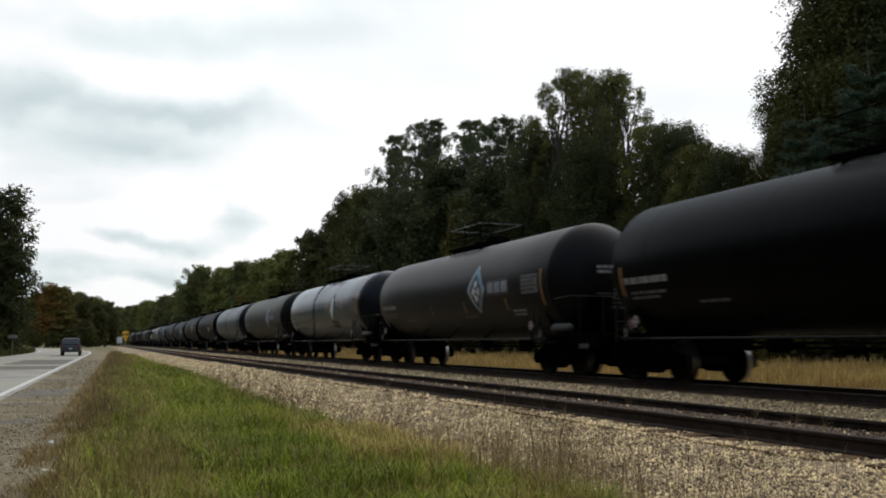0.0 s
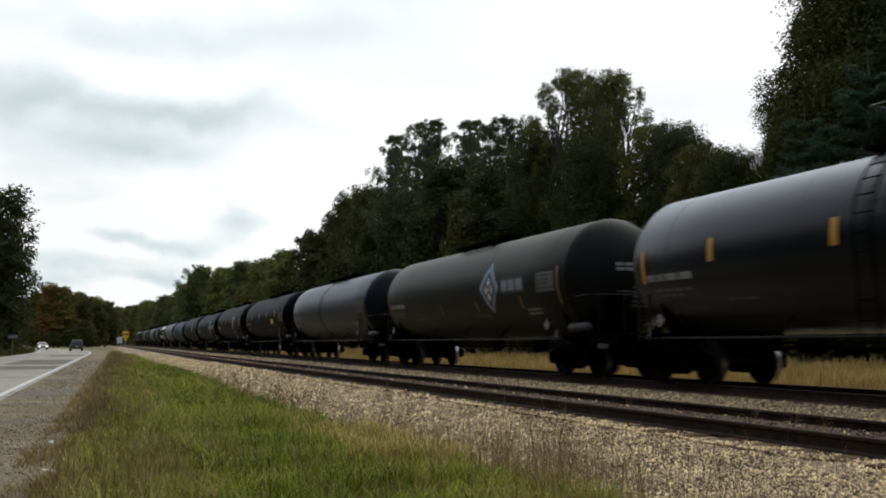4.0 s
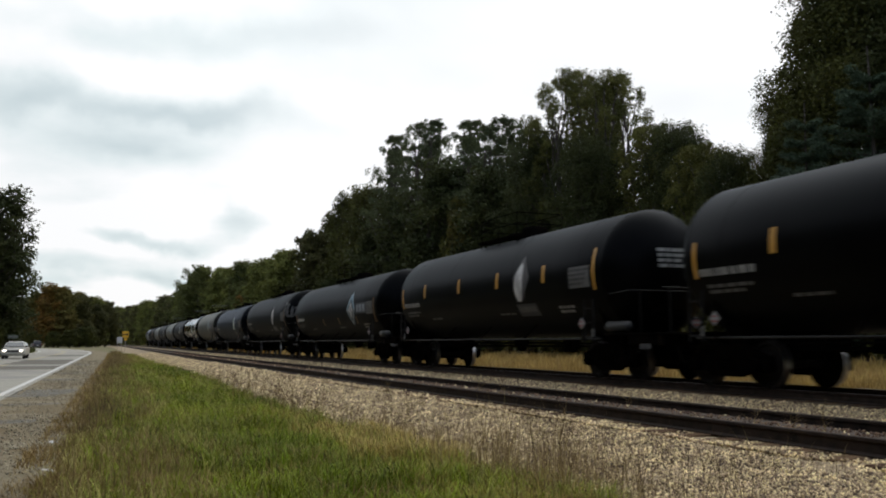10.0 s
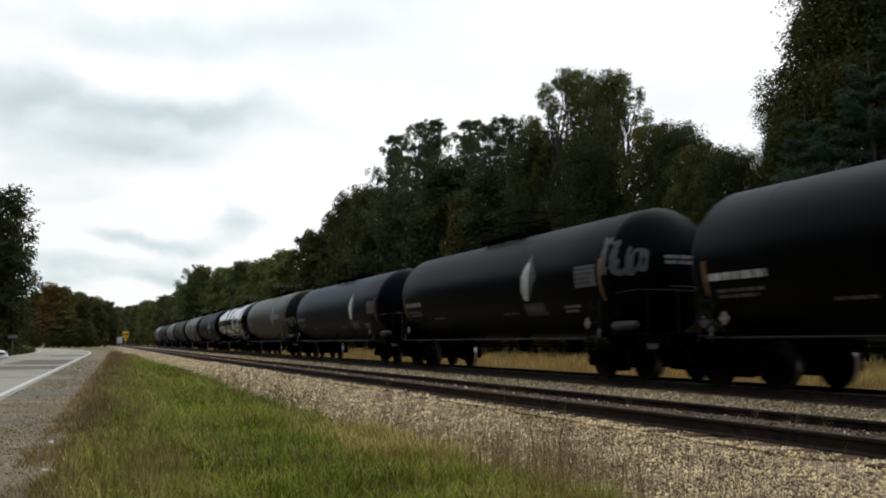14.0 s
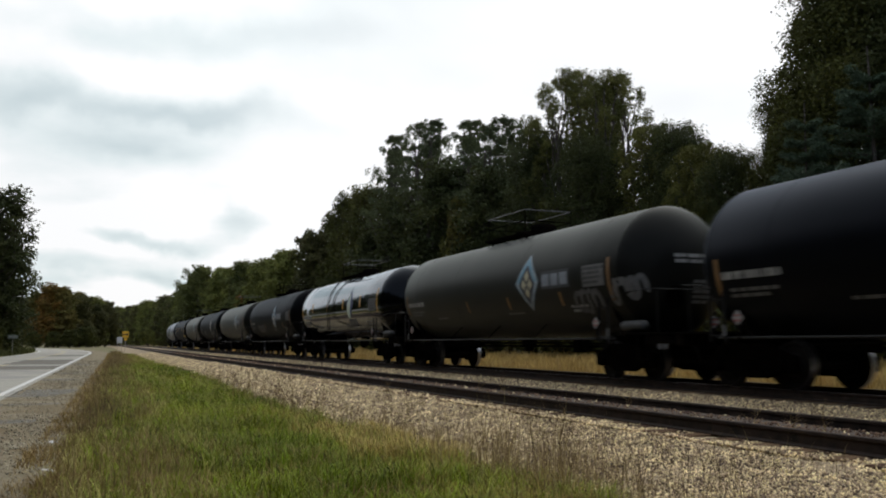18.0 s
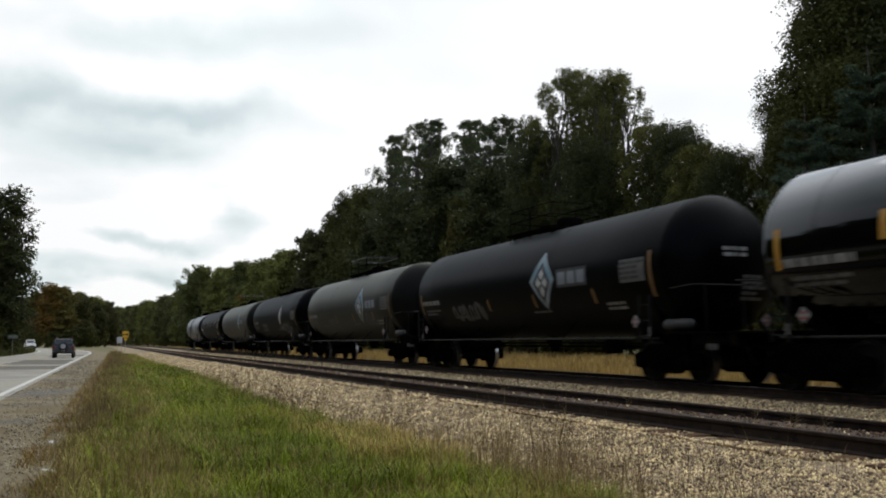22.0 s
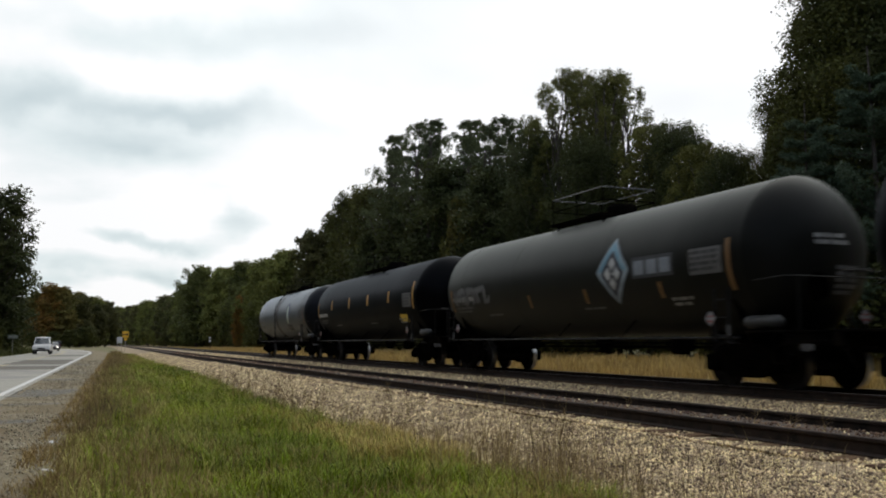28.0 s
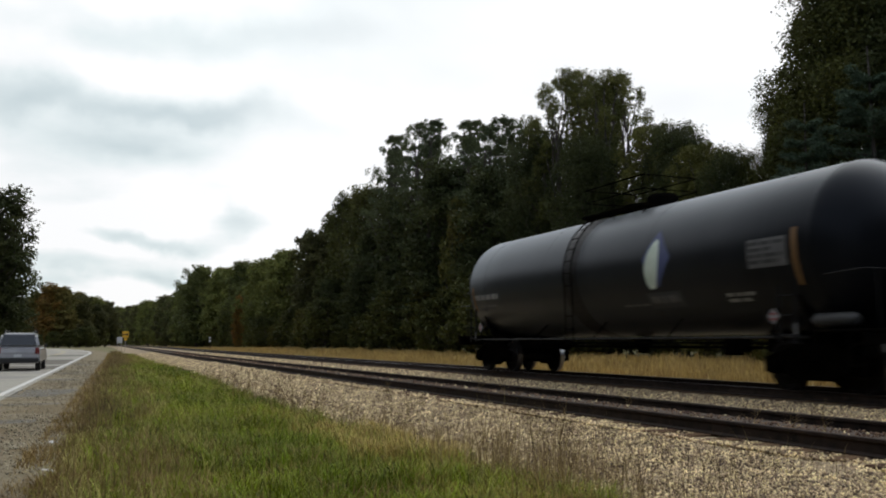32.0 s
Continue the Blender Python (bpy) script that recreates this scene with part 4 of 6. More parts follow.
def spray(u0, v0, w, h, half, seed):
    """Loops and strokes of sprayed paint that follow the tank's side and head."""
    rnd = random.Random(seed)
    bm = bmesh.new()
    n = max(4, int(w / 0.26))
    for k in range(n):
        cx = u0 + (k + 0.5) * w / n - w / 2
        rx, rz = w / n * rnd.uniform(0.4, 0.75), h * rnd.uniform(0.3, 0.5)
        a0, sweep = rnd.uniform(0, 6.28), rnd.uniform(3.0, 6.0)
        wid = rnd.uniform(0.05, 0.10)
        prev = None
        for j in range(11):
            a = a0 + sweep * j / 10
            row = []
            for o in (-wid, wid):
                x, v = cx + (rx + o) * math.cos(a), v0 + (rz + o) * math.sin(a)
                p = Vector(on_tank(x, v, 0.012))
                edge = half - HEAD
                if x > edge:
                    # past the seam the stroke runs on across the head
                    f = min(0.9, (x - edge) / 1.2)
                    r = TR * (1 - 0.5 * f)
                    y, z = -r * math.cos(v / TR), TZ + r * math.sin(v / TR)
                    p = Vector((on_head(half, y, z), y, z))
                row.append(bm.verts.new(p))
            if prev:
                bm.faces.new((prev[0], prev[1], row[1], row[0]))
            prev = row
    return bm


def half_rhomb(cu, cv, w, h):
    """The upper half of a diamond."""
    def f(v):
        if v is None:
            return (cv, cv + h / 2 * 0.999)
        k = w / 2 * (1 - abs(v - cv) / (h / 2))
        return (cu - k, cu + k)
    return f


def d(**k):
    return k


CARS = [
    (-128.50, 17.75, ("tank_black", "black tank car with faded amber reflectors", d(panel=1))),
    (-110.75, 17.75, ("tank_dark", "dusty black tank car with a blue diamond emblem", d(diamond="blue", panel=1, title=1, rail="pale"))),
    (-93.10, 17.65, ("tank_grey", "grey-black tank car with a pale leaf emblem", d(leaf="blue", panel=1, bars=1, ladder=1, rail="pale"))),
    (-75.48, 17.62, ("tank_brown", "brownish black tank car with a blue diamond emblem", d(diamond="blue", panel=1, title=1))),
    (-57.55, 17.93, ("tank_blue", "blue-black tank car with a dark middle band", d(band=1, panel=1))),
    (-40.00, 17.55, ("tank_black", "black tank car with a row of amber reflectors", d(bars=1, panel=1, yellow=(2.95, -0.5)))),
    (-22.25, 17.75, ("tank_black", "black tank car with a white leaf emblem", d(at=2.95, leaf="white", bars=1, panel=1))),
    (-3.40, 18.85, ("tank_black", "black tank car with a cross-patterned diamond emblem", d(diamond="blue", title=1, panel=1, at=3.93, ink="decal_white", low=0.11))),
    (14.50, 17.90, ("tank_black", "black tank car with spray paint near its end", d(at=3.15, leaf="white", panel=1, graffiti=((7.6, 0.35, 1.5, 1.1, "spray_pale"), (7.9, 0.25, 1.0, 0.9, "spray_pale"))))),
    (33.33, 18.83, ("tank_navy", "navy-black tank car with a leaf emblem", d(leaf="blue", at=3.75, panel=1, low=0.11))),
    (51.27, 17.94, ("tank_brown", "dusty brown tank car with a yellowed diamond emblem", d(at=2.85, diamond="cream", title=1, panel=1, rail="pale", graffiti=((5.9, -0.75, 1.1, 0.7, "spray_pale"), (7.5, -0.55, 1.0, 0.7, "panel_grey"))))),
    (69.00, 17.73, ("tank_gloss", "freshly painted glossy black tank car", d(leaf="blue", bars=1, panel=1, ladder=1, rail="pale"))),
    (87.06, 18.06, ("tank_black", "black tank car with a diamond emblem and pale paint smears", d(diamond="blue", title=1, panel=1, at=2.10, graffiti=((-3.2, -0.8, 2.4, 0.6, "spray_pale"),)))),
    (104.85, 17.79, ("tank_brown", "dusty dark grey tank car with a blue diamond emblem", d(at=2.77, diamond="blue", title=1, panel=1, rail="pale", graffiti=((-2.4, -0.85, 1.8, 0.5, "spray_pale"), (4.0, -0.75, 1.3, 0.7, "spray_pale"))))),
    (122.87, 18.02, ("tank_black", "black tank car with a white leaf emblem and paint smears", d(leaf="white", panel=1, graffiti=((-3.0, -0.75, 1.8, 0.6, "spray_pale"), (4.2, -0.9, 2.0, 0.7, "spray_pale"))))),
    (140.60, 17.73, ("tank_brown", "dusty grey-black tank car with a diamond emblem", d(at=2.85, diamond="blue", title=1, panel=1, rail="pale", graffiti=((-5.4, -0.25, 2.6, 0.55, "panel_grey"),)))),
    (159.05, 18.45, ("tank_black", "black tank car with a row of amber reflectors", d(bars=1, panel=1, yellow=(5.45, -0.98), ink="decal_white"))),
    (176.70, 17.65, ("tank_slate", "blue-grey last tank car with a leaf emblem", d(at=2.70, leaf="blue", panel=1, band=1, ladder=1))),
]
TRAIN = []
for i, (rear, pitch, spec) in enumerate(CARS):
    half = (pitch - 1.66) / 2
    TRAIN.append((rear - half + 0.28, tank_car(spec, half, 100 + 17 * i)))


def train_run(t):
    """How far the train has come at t, from its place at 16 s."""
    return 9.2766 * (t - 16) + 0.00715 * (t - 16) ** 2


def car_pose(s):
    h = heading(s)
    x, y, z = along(FAR_TRACK, s, 0.001)
    return Matrix.Translation((x, y, z)) @ Matrix.Rotation(-math.pi / 2 - math.atan(h), 4, "Z") @ Matrix.Rotation(math.atan(GRADE), 4, "Y")


# ---- trees ----
RNG = np.random.default_rng(7)


def leaves_mesh(name, centres, size, rng, droop=0.0, aspect=0.6):
    """Many small folded leaves, one quad each."""
    n = len(centres)
    a = rng.normal(size=(n, 3))
    a[:, 2] = a[:, 2] * 0.6 - droop
    a /= np.linalg.norm(a, axis=1)[:, None] + 1e-9
    b = np.cross(a, rng.normal(size=(n, 3)))
    b /= np.linalg.norm(b, axis=1)[:, None] + 1e-9
    s = (size * rng.uniform(0.6, 1.3, n))[:, None]
    v = np.empty((n, 4, 3), np.float32)
    v[:, 0] = centres - a * s * 0.5
    v[:, 1] = centres + b * s * aspect * 0.5
    v[:, 2] = centres + a * s * 0.5
    v[:, 3] = centres - b * s * aspect * 0.5
    return arrays_mesh(name, v.reshape(-1, 3), np.arange(n * 4).reshape(n, 4))


def limb(bm, p, q, r0, r1, rng, n=4, wob=0.25):
    p, q = Vector(p), Vector(q)
    pts = [p.lerp(q, i / n) + (Vector(rng.normal(size=3)) * wob * (q - p).length * 0.12 if 0 < i < n else Vector()) for i in range(n + 1)]
    add_tube(bm, pts, r0, 6, r1)
    return pts


def clumps(c, axes, m, rng, clump, hollow, tight=0.85):
    """Leaf places in small round clumps over the shell of a lobe, most of them on its upper and outer side."""
    nc = max(9, m // 45)
    dirs = rng.normal(size=(nc, 3))
    dirs[:, 2] = dirs[:, 2] * 0.9 + 0.25
    dirs /= np.linalg.norm(dirs, axis=1)[:, None]
    heart = c + dirs * axes * rng.uniform(hollow, 1.0, nc)[:, None] * tight
    pick = rng.integers(0, nc, m)
    ball = rng.normal(size=(m, 3))
    ball /= np.linalg.norm(ball, axis=1)[:, None]
    ball *= rng.uniform(0, 1, m)[:, None] ** 0.5 * clump
    return heart[pick] + ball * [1, 1, 0.75]


def broad_tree(label, H, R, base, n_leaf, size, leaf, seed, lobes=16, flat=0.8, lobe=(0.28, 0.46), core=0.74, cat="tree", stems=1, hollow=0.3, puff=0.42):
    """A broad-leaved tree: trunk and limbs that end in lobes of leaf clumps."""
    rng = np.random.default_rng(seed)
    t = thing("tree", label, cat, "trees of the wood")
    bm = bmesh.new()
    trunks = []
    for k in range(stems):
        w = 6.283 * k / stems + 0.4
        off = 0.0 if stems == 1 else R * 0.42
        top = (math.cos(w) * off + rng.normal() * 0.3, math.sin(w) * off + rng.normal() * 0.3, H * (0.86 - 0.05 * k))
        trunks.append(limb(bm, (math.cos(w) * off * 0.15, math.sin(w) * off * 0.15, -0.3), top, (0.018 * H + 0.03) / math.sqrt(stems), 0.03, rng, 7, 0.10))
    cs = []
    for k in range(lobes):
        z = base + (H - base) * ((k + 0.5) / lobes) ** 0.85
        f = (z - base) / (H - base)
        rr = R * (0.35 + 0.75 * math.sin(math.pi * min(1.0, 0.18 + 0.80 * f)) ** 0.8) * rng.uniform(0.55, 1.0)
        w = k * 2.4 + rng.uniform(-0.5, 0.5)
        lr = R * rng.uniform(*lobe)
        c = np.array([math.cos(w) * max(0.0, rr - lr * 0.6), math.sin(w) * max(0.0, rr - lr * 0.6), min(z, H - lr * flat)])
        i = min(6, max(1, int(7 * (c[2] - 1.0) / (H * 0.86) * 0.8)))
        tr = min(trunks, key=lambda q: (q[i].x - c[0]) ** 2 + (q[i].y - c[1]) ** 2)
        limb(bm, tr[i], c, 0.05 + 0.004 * H, 0.02, rng, 4)
        cs.append(clumps(c, np.array([lr, lr, lr * flat]), int(n_leaf / lobes), rng, max(size * 1.4, lr * puff * min(1.0, flat + 0.2)), hollow))
    part("trunk", bm, M["bark"], t)
    # the shaded heart of the crown
    k = int(n_leaf / 3 * core / 0.72)
    f = rng.uniform(0.05, 0.90, k)
    w, rr = rng.uniform(0, 6.283, k), R * core * np.sqrt(rng.uniform(0, 1, k)) * np.sin(np.pi * np.clip(0.2 + 0.78 * f, 0, 1)) ** 0.8
    cs.append(np.stack([np.cos(w) * rr, np.sin(w) * rr, base + (H - base) * f], 1))
    sizes = np.concatenate([np.full(sum(map(len, cs)) - k, size), np.full(k, size * 1.5)])
    part_mesh("crown", leaves_mesh("crown", np.concatenate(cs), sizes, rng, 0.2), M[leaf], t)
    return t


def conifer(label, H, R, n_leaf, size, leaf, seed):
    """A soft-needled pine whose boughs sweep up into plumes."""
    rng = np.random.default_rng(seed)
    t = thing("conifer_tree", label, "tree", "trees of the wood")
    bm = bmesh.new()
    add_tube(bm, [(0, 0, -0.3), (0, 0, H * 0.5), (0.1, 0, H)], 0.014 * H, 8, 0.02)
    cs, whorls = [], 15
    for k in range(whorls):
        z = 0.05 * H + 0.9 * H * k / whorls
        for j in range(7):
            w = rng.uniform(0, 6.28)
            ln = R * (1 - 0.86 * (k / whorls) ** 1.3) * rng.uniform(0.65, 1.15)
            tip = np.array([math.cos(w) * ln, math.sin(w) * ln, z + 0.30 * ln + rng.normal() * 0.25])
            mid = np.array([tip[0] * 0.55, tip[1] * 0.55, z + 0.04 * ln])
            add_tube(bm, [(0, 0, z), tuple(mid), tuple(tip)], 0.035, 4, 0.01)
            m = n_leaf // (whorls * 7)
            f = rng.uniform(0.03, 1.0, m)[:, None] ** 0.7
            root = np.array([0, 0, z])
            p = root * (1 - f) ** 2 + mid * 2 * f * (1 - f) + tip * f ** 2
            ball = rng.normal(size=(m, 3))
            ball /= np.linalg.norm(ball, axis=1)[:, None]
            cs.append(p + ball * rng.uniform(0, 1, (m, 1)) ** 0.5 * [0.42, 0.42, 0.26] * (0.55 + 0.14 * ln))
    part("trunk", bm, M["bark"], t)
    part_mesh("crown", leaves_mesh("crown", np.concatenate(cs), size, rng, -0.5, 0.22), M[leaf], t)
    return t


def spot(x, y, scale=1.0, turn=0.0, wide=1.0):
    return Matrix.Translation((x, y, ground_level(x, y))) @ Matrix.Rotation(turn, 4, "Z") @ Matrix.Diagonal((scale * wide, scale * wide, scale, 1))


OAK = "dark green broad-leaved tree at the wood's edge"
FAR = "distant dark green tree"
KINDS = {
    "oak": (16, broad_tree(OAK, 16, 4.2, 1.5, 15000, 0.25, "leaf_oak", 11, 44)),
    "tall": (18, broad_tree("tall airy tree with several stems and gaps in its crown", 18, 3.4, 7.0, 42000, 0.11, "leaf_near", 12, 40, 1.35, (0.20, 0.31), 0.26, stems=3, hollow=0.5, puff=0.36)),
    "locust": (15, broad_tree("dark tree with flat layered sprays of leaves", 15, 3.7, 2.5, 44000, 0.12, "leaf_locust", 13, 64, 0.30, (0.28, 0.44), 0.46, stems=2, hollow=0.2, puff=0.40)),
    "dark": (14, broad_tree("dense dark green tree at the wood's edge", 14, 4.0, 0.6, 14000, 0.26, "leaf_dark", 14, 46)),
    "light": (12, broad_tree("light green tree at the wood's edge", 12, 3.6, 0.6, 12000, 0.25, "leaf_light", 15, 30)),
    "near_oak": (16, broad_tree(OAK, 16, 4.4, 1.5, 120000, 0.115, "leaf_oak", 31, 30, 0.85, (0.30, 0.44), 0.84, hollow=0.65, puff=0.34)),
    "near_dark": (14, broad_tree("dense dark green tree at the wood's edge", 14, 4.0, 0.6, 60000, 0.115, "leaf_dark", 32, 44, hollow=0.5, puff=0.36)),
    "near_light": (12, broad_tree("light green tree at the wood's edge", 12, 3.6, 0.6, 52000, 0.115, "leaf_light", 33, 40, 1.0, (0.2, 0.34), 0.5, hollow=0.5, puff=0.36)),
    "shrub": (5, broad_tree("low leafy shrub under the trees", 5, 2.4, 0.2, 5000, 0.19, "leaf_oak", 16, 18, cat="shrub")),
    "yellow": (5.5, broad_tree("yellowing shrub under the trees", 5.5, 2.0, 0.3, 4500, 0.18, "leaf_yellow", 17, 16, cat="shrub")),
    "orange": (15, broad_tree("broad tree turning orange in autumn", 15, 5.0, 0.6, 12000, 0.42, "leaf_orange", 18, 40)),
    "olive": (15, broad_tree("broad olive tree turning in autumn", 15, 5.0, 0.6, 13000, 0.44, "leaf_autumn", 41, 40)),
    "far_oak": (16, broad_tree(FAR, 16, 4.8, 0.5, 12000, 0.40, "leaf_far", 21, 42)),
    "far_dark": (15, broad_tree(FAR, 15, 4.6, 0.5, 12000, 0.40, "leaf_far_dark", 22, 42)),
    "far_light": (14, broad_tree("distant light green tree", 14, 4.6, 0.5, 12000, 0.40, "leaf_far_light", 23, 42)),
    "pine": (15, conifer("blue-green pine with upswept plumes of needles", 15, 4.6, 44000, 0.22, "needle", 19)),
}
USED = set()


def plant(kind, x, y, H, wide=1.0, turn=None):
    base, proto = KINDS[kind]
    m = spot(x, y, H / base, (x * 7.3 + y * 3.1) % 6.28 if turn is None else turn, wide)
    if kind not in USED:
        USED.add(kind)
        proto.matrix_basis = m
        return proto
    return copy_thing(proto, m @ Matrix.Diagonal((*(1 / k for k in proto.scale), 1)))


# the wood's edge east of the line, from the camera outwards
EDGE = [("near_oak", 32.0, 28.5, 19.5, 0.85), ("near_oak", 31.7, 31.6, 13.2, 0.75), ("near_dark", 33.1, 26.0, 18.8, 1.0), ("pine", 26.6, 26.2, 10.6, 0.9), ("pine", 28.6, 24.6, 12.6, 1.15), ("near_dark", 33.4, 34.2, 13.6, 0.55),
        ("near_dark", 30.2, 34.3, 10.7, 0.8), ("near_light", 30.2, 36.6, 11.4, 0.8), ("near_dark", 31.2, 39.8, 13.5, 0.8), ("near_light", 31.3, 42.2, 13.8, 0.75), ("tall", 31.3, 46.7, 18.6, 0.85),
        ("tall", 31.4, 51.8, 20.2, 0.9), ("tall", 32.6, 50.0, 19.0, 0.8), ("near_dark", 29.3, 46.3, 14.0, 0.9), ("near_dark", 30.4, 54.2, 16.2, 0.8)]
MIDDLE = [("tall", 33.6, 61.6, 19.5, 0.5), ("locust", 31.6, 62.2, 19.0, 0.9), ("locust", 31.7, 69.4, 20.6, 0.8), ("dark", 29.6, 61.6, 14.8, 0.9), ("locust", 32.0, 79.9, 23.0, 0.85),
          ("locust", 32.2, 90.5, 24.0, 0.7), ("dark", 29.3, 70.5, 17.0, 1.0), ("dark", 30.0, 81.8, 16.5, 0.9), ("oak", 32.5, 101.3, 20.5, 0.9), ("oak", 32.8, 111.8, 21.0, 0.7)]
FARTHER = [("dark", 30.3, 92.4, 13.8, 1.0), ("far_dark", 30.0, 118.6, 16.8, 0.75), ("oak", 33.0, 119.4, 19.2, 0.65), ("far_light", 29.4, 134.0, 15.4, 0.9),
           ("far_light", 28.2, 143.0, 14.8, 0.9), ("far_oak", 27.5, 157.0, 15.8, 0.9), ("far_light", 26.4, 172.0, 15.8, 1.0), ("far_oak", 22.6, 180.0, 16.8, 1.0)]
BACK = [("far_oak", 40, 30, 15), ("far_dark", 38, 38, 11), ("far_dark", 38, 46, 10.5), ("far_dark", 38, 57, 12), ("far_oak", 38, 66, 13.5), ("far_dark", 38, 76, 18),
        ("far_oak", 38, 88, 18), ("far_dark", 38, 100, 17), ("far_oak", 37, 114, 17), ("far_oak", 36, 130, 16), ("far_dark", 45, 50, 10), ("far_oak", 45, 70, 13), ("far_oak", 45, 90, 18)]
for row in EDGE + MIDDLE + FARTHER + BACK:
    plant(*row)
rnd = random.Random(5)
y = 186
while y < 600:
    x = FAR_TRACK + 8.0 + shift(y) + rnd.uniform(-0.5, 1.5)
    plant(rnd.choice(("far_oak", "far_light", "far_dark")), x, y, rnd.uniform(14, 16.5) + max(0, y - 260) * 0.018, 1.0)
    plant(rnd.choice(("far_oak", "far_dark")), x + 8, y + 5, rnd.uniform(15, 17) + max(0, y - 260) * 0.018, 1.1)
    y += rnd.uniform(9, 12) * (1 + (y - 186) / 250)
plant("yellow", 27.7, 63.0, 12.5, 0.42)
plant("orange", 24.9, 147.0, 9.0, 0.4)
# shrubs along the wood's foot
y = 16
while y < 240:
    x0 = 26 - max(0.0, y - 90) * 0.045
    plant(rnd.choice(("shrub", "shrub", "yellow", "shrub")) if y < 110 else rnd.choice(("shrub", "shrub", "yellow")), x0 + shift(y) + rnd.uniform(-0.8, 1.5), y, rnd.uniform(3.5, 6.5), 1.3)
    y += rnd.uniform(2.6, 3.6) * (1 + y / 140)
y = 14
while y < 130:
    plant("dark", 35.5 + rnd.uniform(-1, 1), y, rnd.uniform(6, 8), 1.2)
    y += 3.8
for x, y in ((36.8, 33.4), (38.5, 35.2), (40.0, 37.0), (40.5, 35.0), (42.5, 39.0), (44.0, 37.5), (47.0, 43.0), (43.0, 42.0), (50.0, 46.0), (39.5, 31.5), (37.5, 28.0), (41.0, 27.0)):
    plant("dark", x, y, 7.0, 1.3)
for x, y, h in ((29, 30, 7), (28.5, 37, 7), (29, 44, 8), (28.5, 52, 8), (28.5, 60, 9), (28.5, 69, 9), (28.5, 79, 9), (28.5, 90, 9), (28.5, 103, 9)):
    plant("dark", x, y, h, 1.1)
# between the road and the line, beyond the bend
for x, y, h in ((9, 300, 15), (4.5, 296, 16), (0, 300, 15.5), (8, 330, 16), (2, 330, 17), (-4, 325, 17), (11, 350, 15)):
    plant(rnd.choice(("far_oak", "far_dark", "far_light")), x, y, h, 1.1)
# west of the road
WEST = [("dark", -8.9, 112, 19.6, 1.05, 4.3), ("dark", -8.2, 116, 14.5, 0.95, 2.0), ("oak", -14.5, 108, 20, 1.0), ("dark", -11.5, 126, 15, 1.0), ("oak", -12, 120, 16, 1.0), ("far_dark", -15, 140, 17, 1.0), ("light", -9.3, 103, 6.5, 0.8),
        ("light", -8.6, 118, 6, 0.8), ("shrub", -8.8, 108, 4, 1.2), ("yellow", -8.4, 113, 4.5, 1.0), ("far_dark", -19, 160, 16, 1.0), ("shrub", -10.5, 98, 3.5, 1.2), ("shrub", -8.0, 124, 3.0, 1.2)]
BEND = [("olive", -9.5, 268, 15.5, 1.0), ("olive", -4.0, 264, 17.0, 1.05), ("orange", -6.6, 263, 17.8, 0.85), ("far_dark", 1.5, 272, 15.5, 1.0), ("olive", 0.5, 280, 16.5, 0.9), ("far_dark", -14, 285, 15, 1.0), ("far_dark", -27, 280, 16, 1.0),
        ("far_oak", -33, 262, 16, 1.0), ("far_dark", -24, 215, 15, 1.0), ("far_oak", -25, 190, 16, 1.0), ("shrub", 3, 258, 6, 1.4), ("shrub", -1, 255, 5, 1.4), ("shrub", -5, 254, 4.5, 1.4), ("shrub", -10, 254, 4.5, 1.4), ("far_dark", 6, 283, 13, 1.0), ("far_oak", 5, 500, 22, 1.2), ("far_dark", 0, 540, 24, 1.2), ("far_oak", 21, 520, 22, 1.2), ("far_dark", 18, 590, 25, 1.2), ("far_dark", 10, 640, 27, 1.3)]
for row in WEST + BEND:
    plant(*row)
# the woods go on beside and behind the camera, on both sides
y = -90
while y < 96:
    plant(rnd.choice(("far_oak", "far_dark", "far_light")), -17.5 + 0.02 * y + rnd.uniform(-1, 1), y, rnd.uniform(14, 18), 1.1)
    if y < 80:
        plant(rnd.choice(("far_oak", "far_dark")), -25 + rnd.uniform(-1, 1), y + 4, rnd.uniform(15, 18), 1.1)
    y += rnd.uniform(7, 9)
y = -80
while y < 20:
    plant(rnd.choice(("far_oak", "far_dark")), 33 + rnd.uniform(-1, 2), y, rnd.uniform(15, 19), 1.1)
    y += rnd.uniform(8, 10)

# ---- grass and weeds ----


def blades_mesh(name, p, h, w, rng, lean=0.35):
    """Grass blades: a quad foot and a pointed tip each, joined as one sheet of stuff."""
    n = len(p)
    a = rng.uniform(0, 6.283, n)
    side = np.stack([np.cos(a), np.sin(a), np.zeros(n)], 1) * (w / 2)[:, None]
    b = rng.uniform(0, 6.283, n)
    out = np.stack([np.cos(b), np.sin(b), np.zeros(n)], 1) * (h * rng.uniform(0.05, lean, n))[:, None]
    up = np.zeros((n, 3))
    up[:, 2] = h
    v = np.empty((n, 5, 3), np.float32)
    v[:, 0], v[:, 1] = p - side, p + side
    v[:, 2], v[:, 3] = p + side * 0.8 + up * 0.55 + out * 0.4, p - side * 0.8 + up * 0.55 + out * 0.4
    v[:, 4] = p + up * (1 - 0.25 * lean) + out
    k = np.arange(n)[:, None] * 5
    tri = np.concatenate([k + [0, 1, 2], k + [0, 2, 3], k + [3, 2, 4]])
    return arrays_mesh(name, v.reshape(-1, 3), tri)


SH = np.vectorize(shift)
RE = np.vectorize(road_edge)
GL = np.vectorize(ground_level)


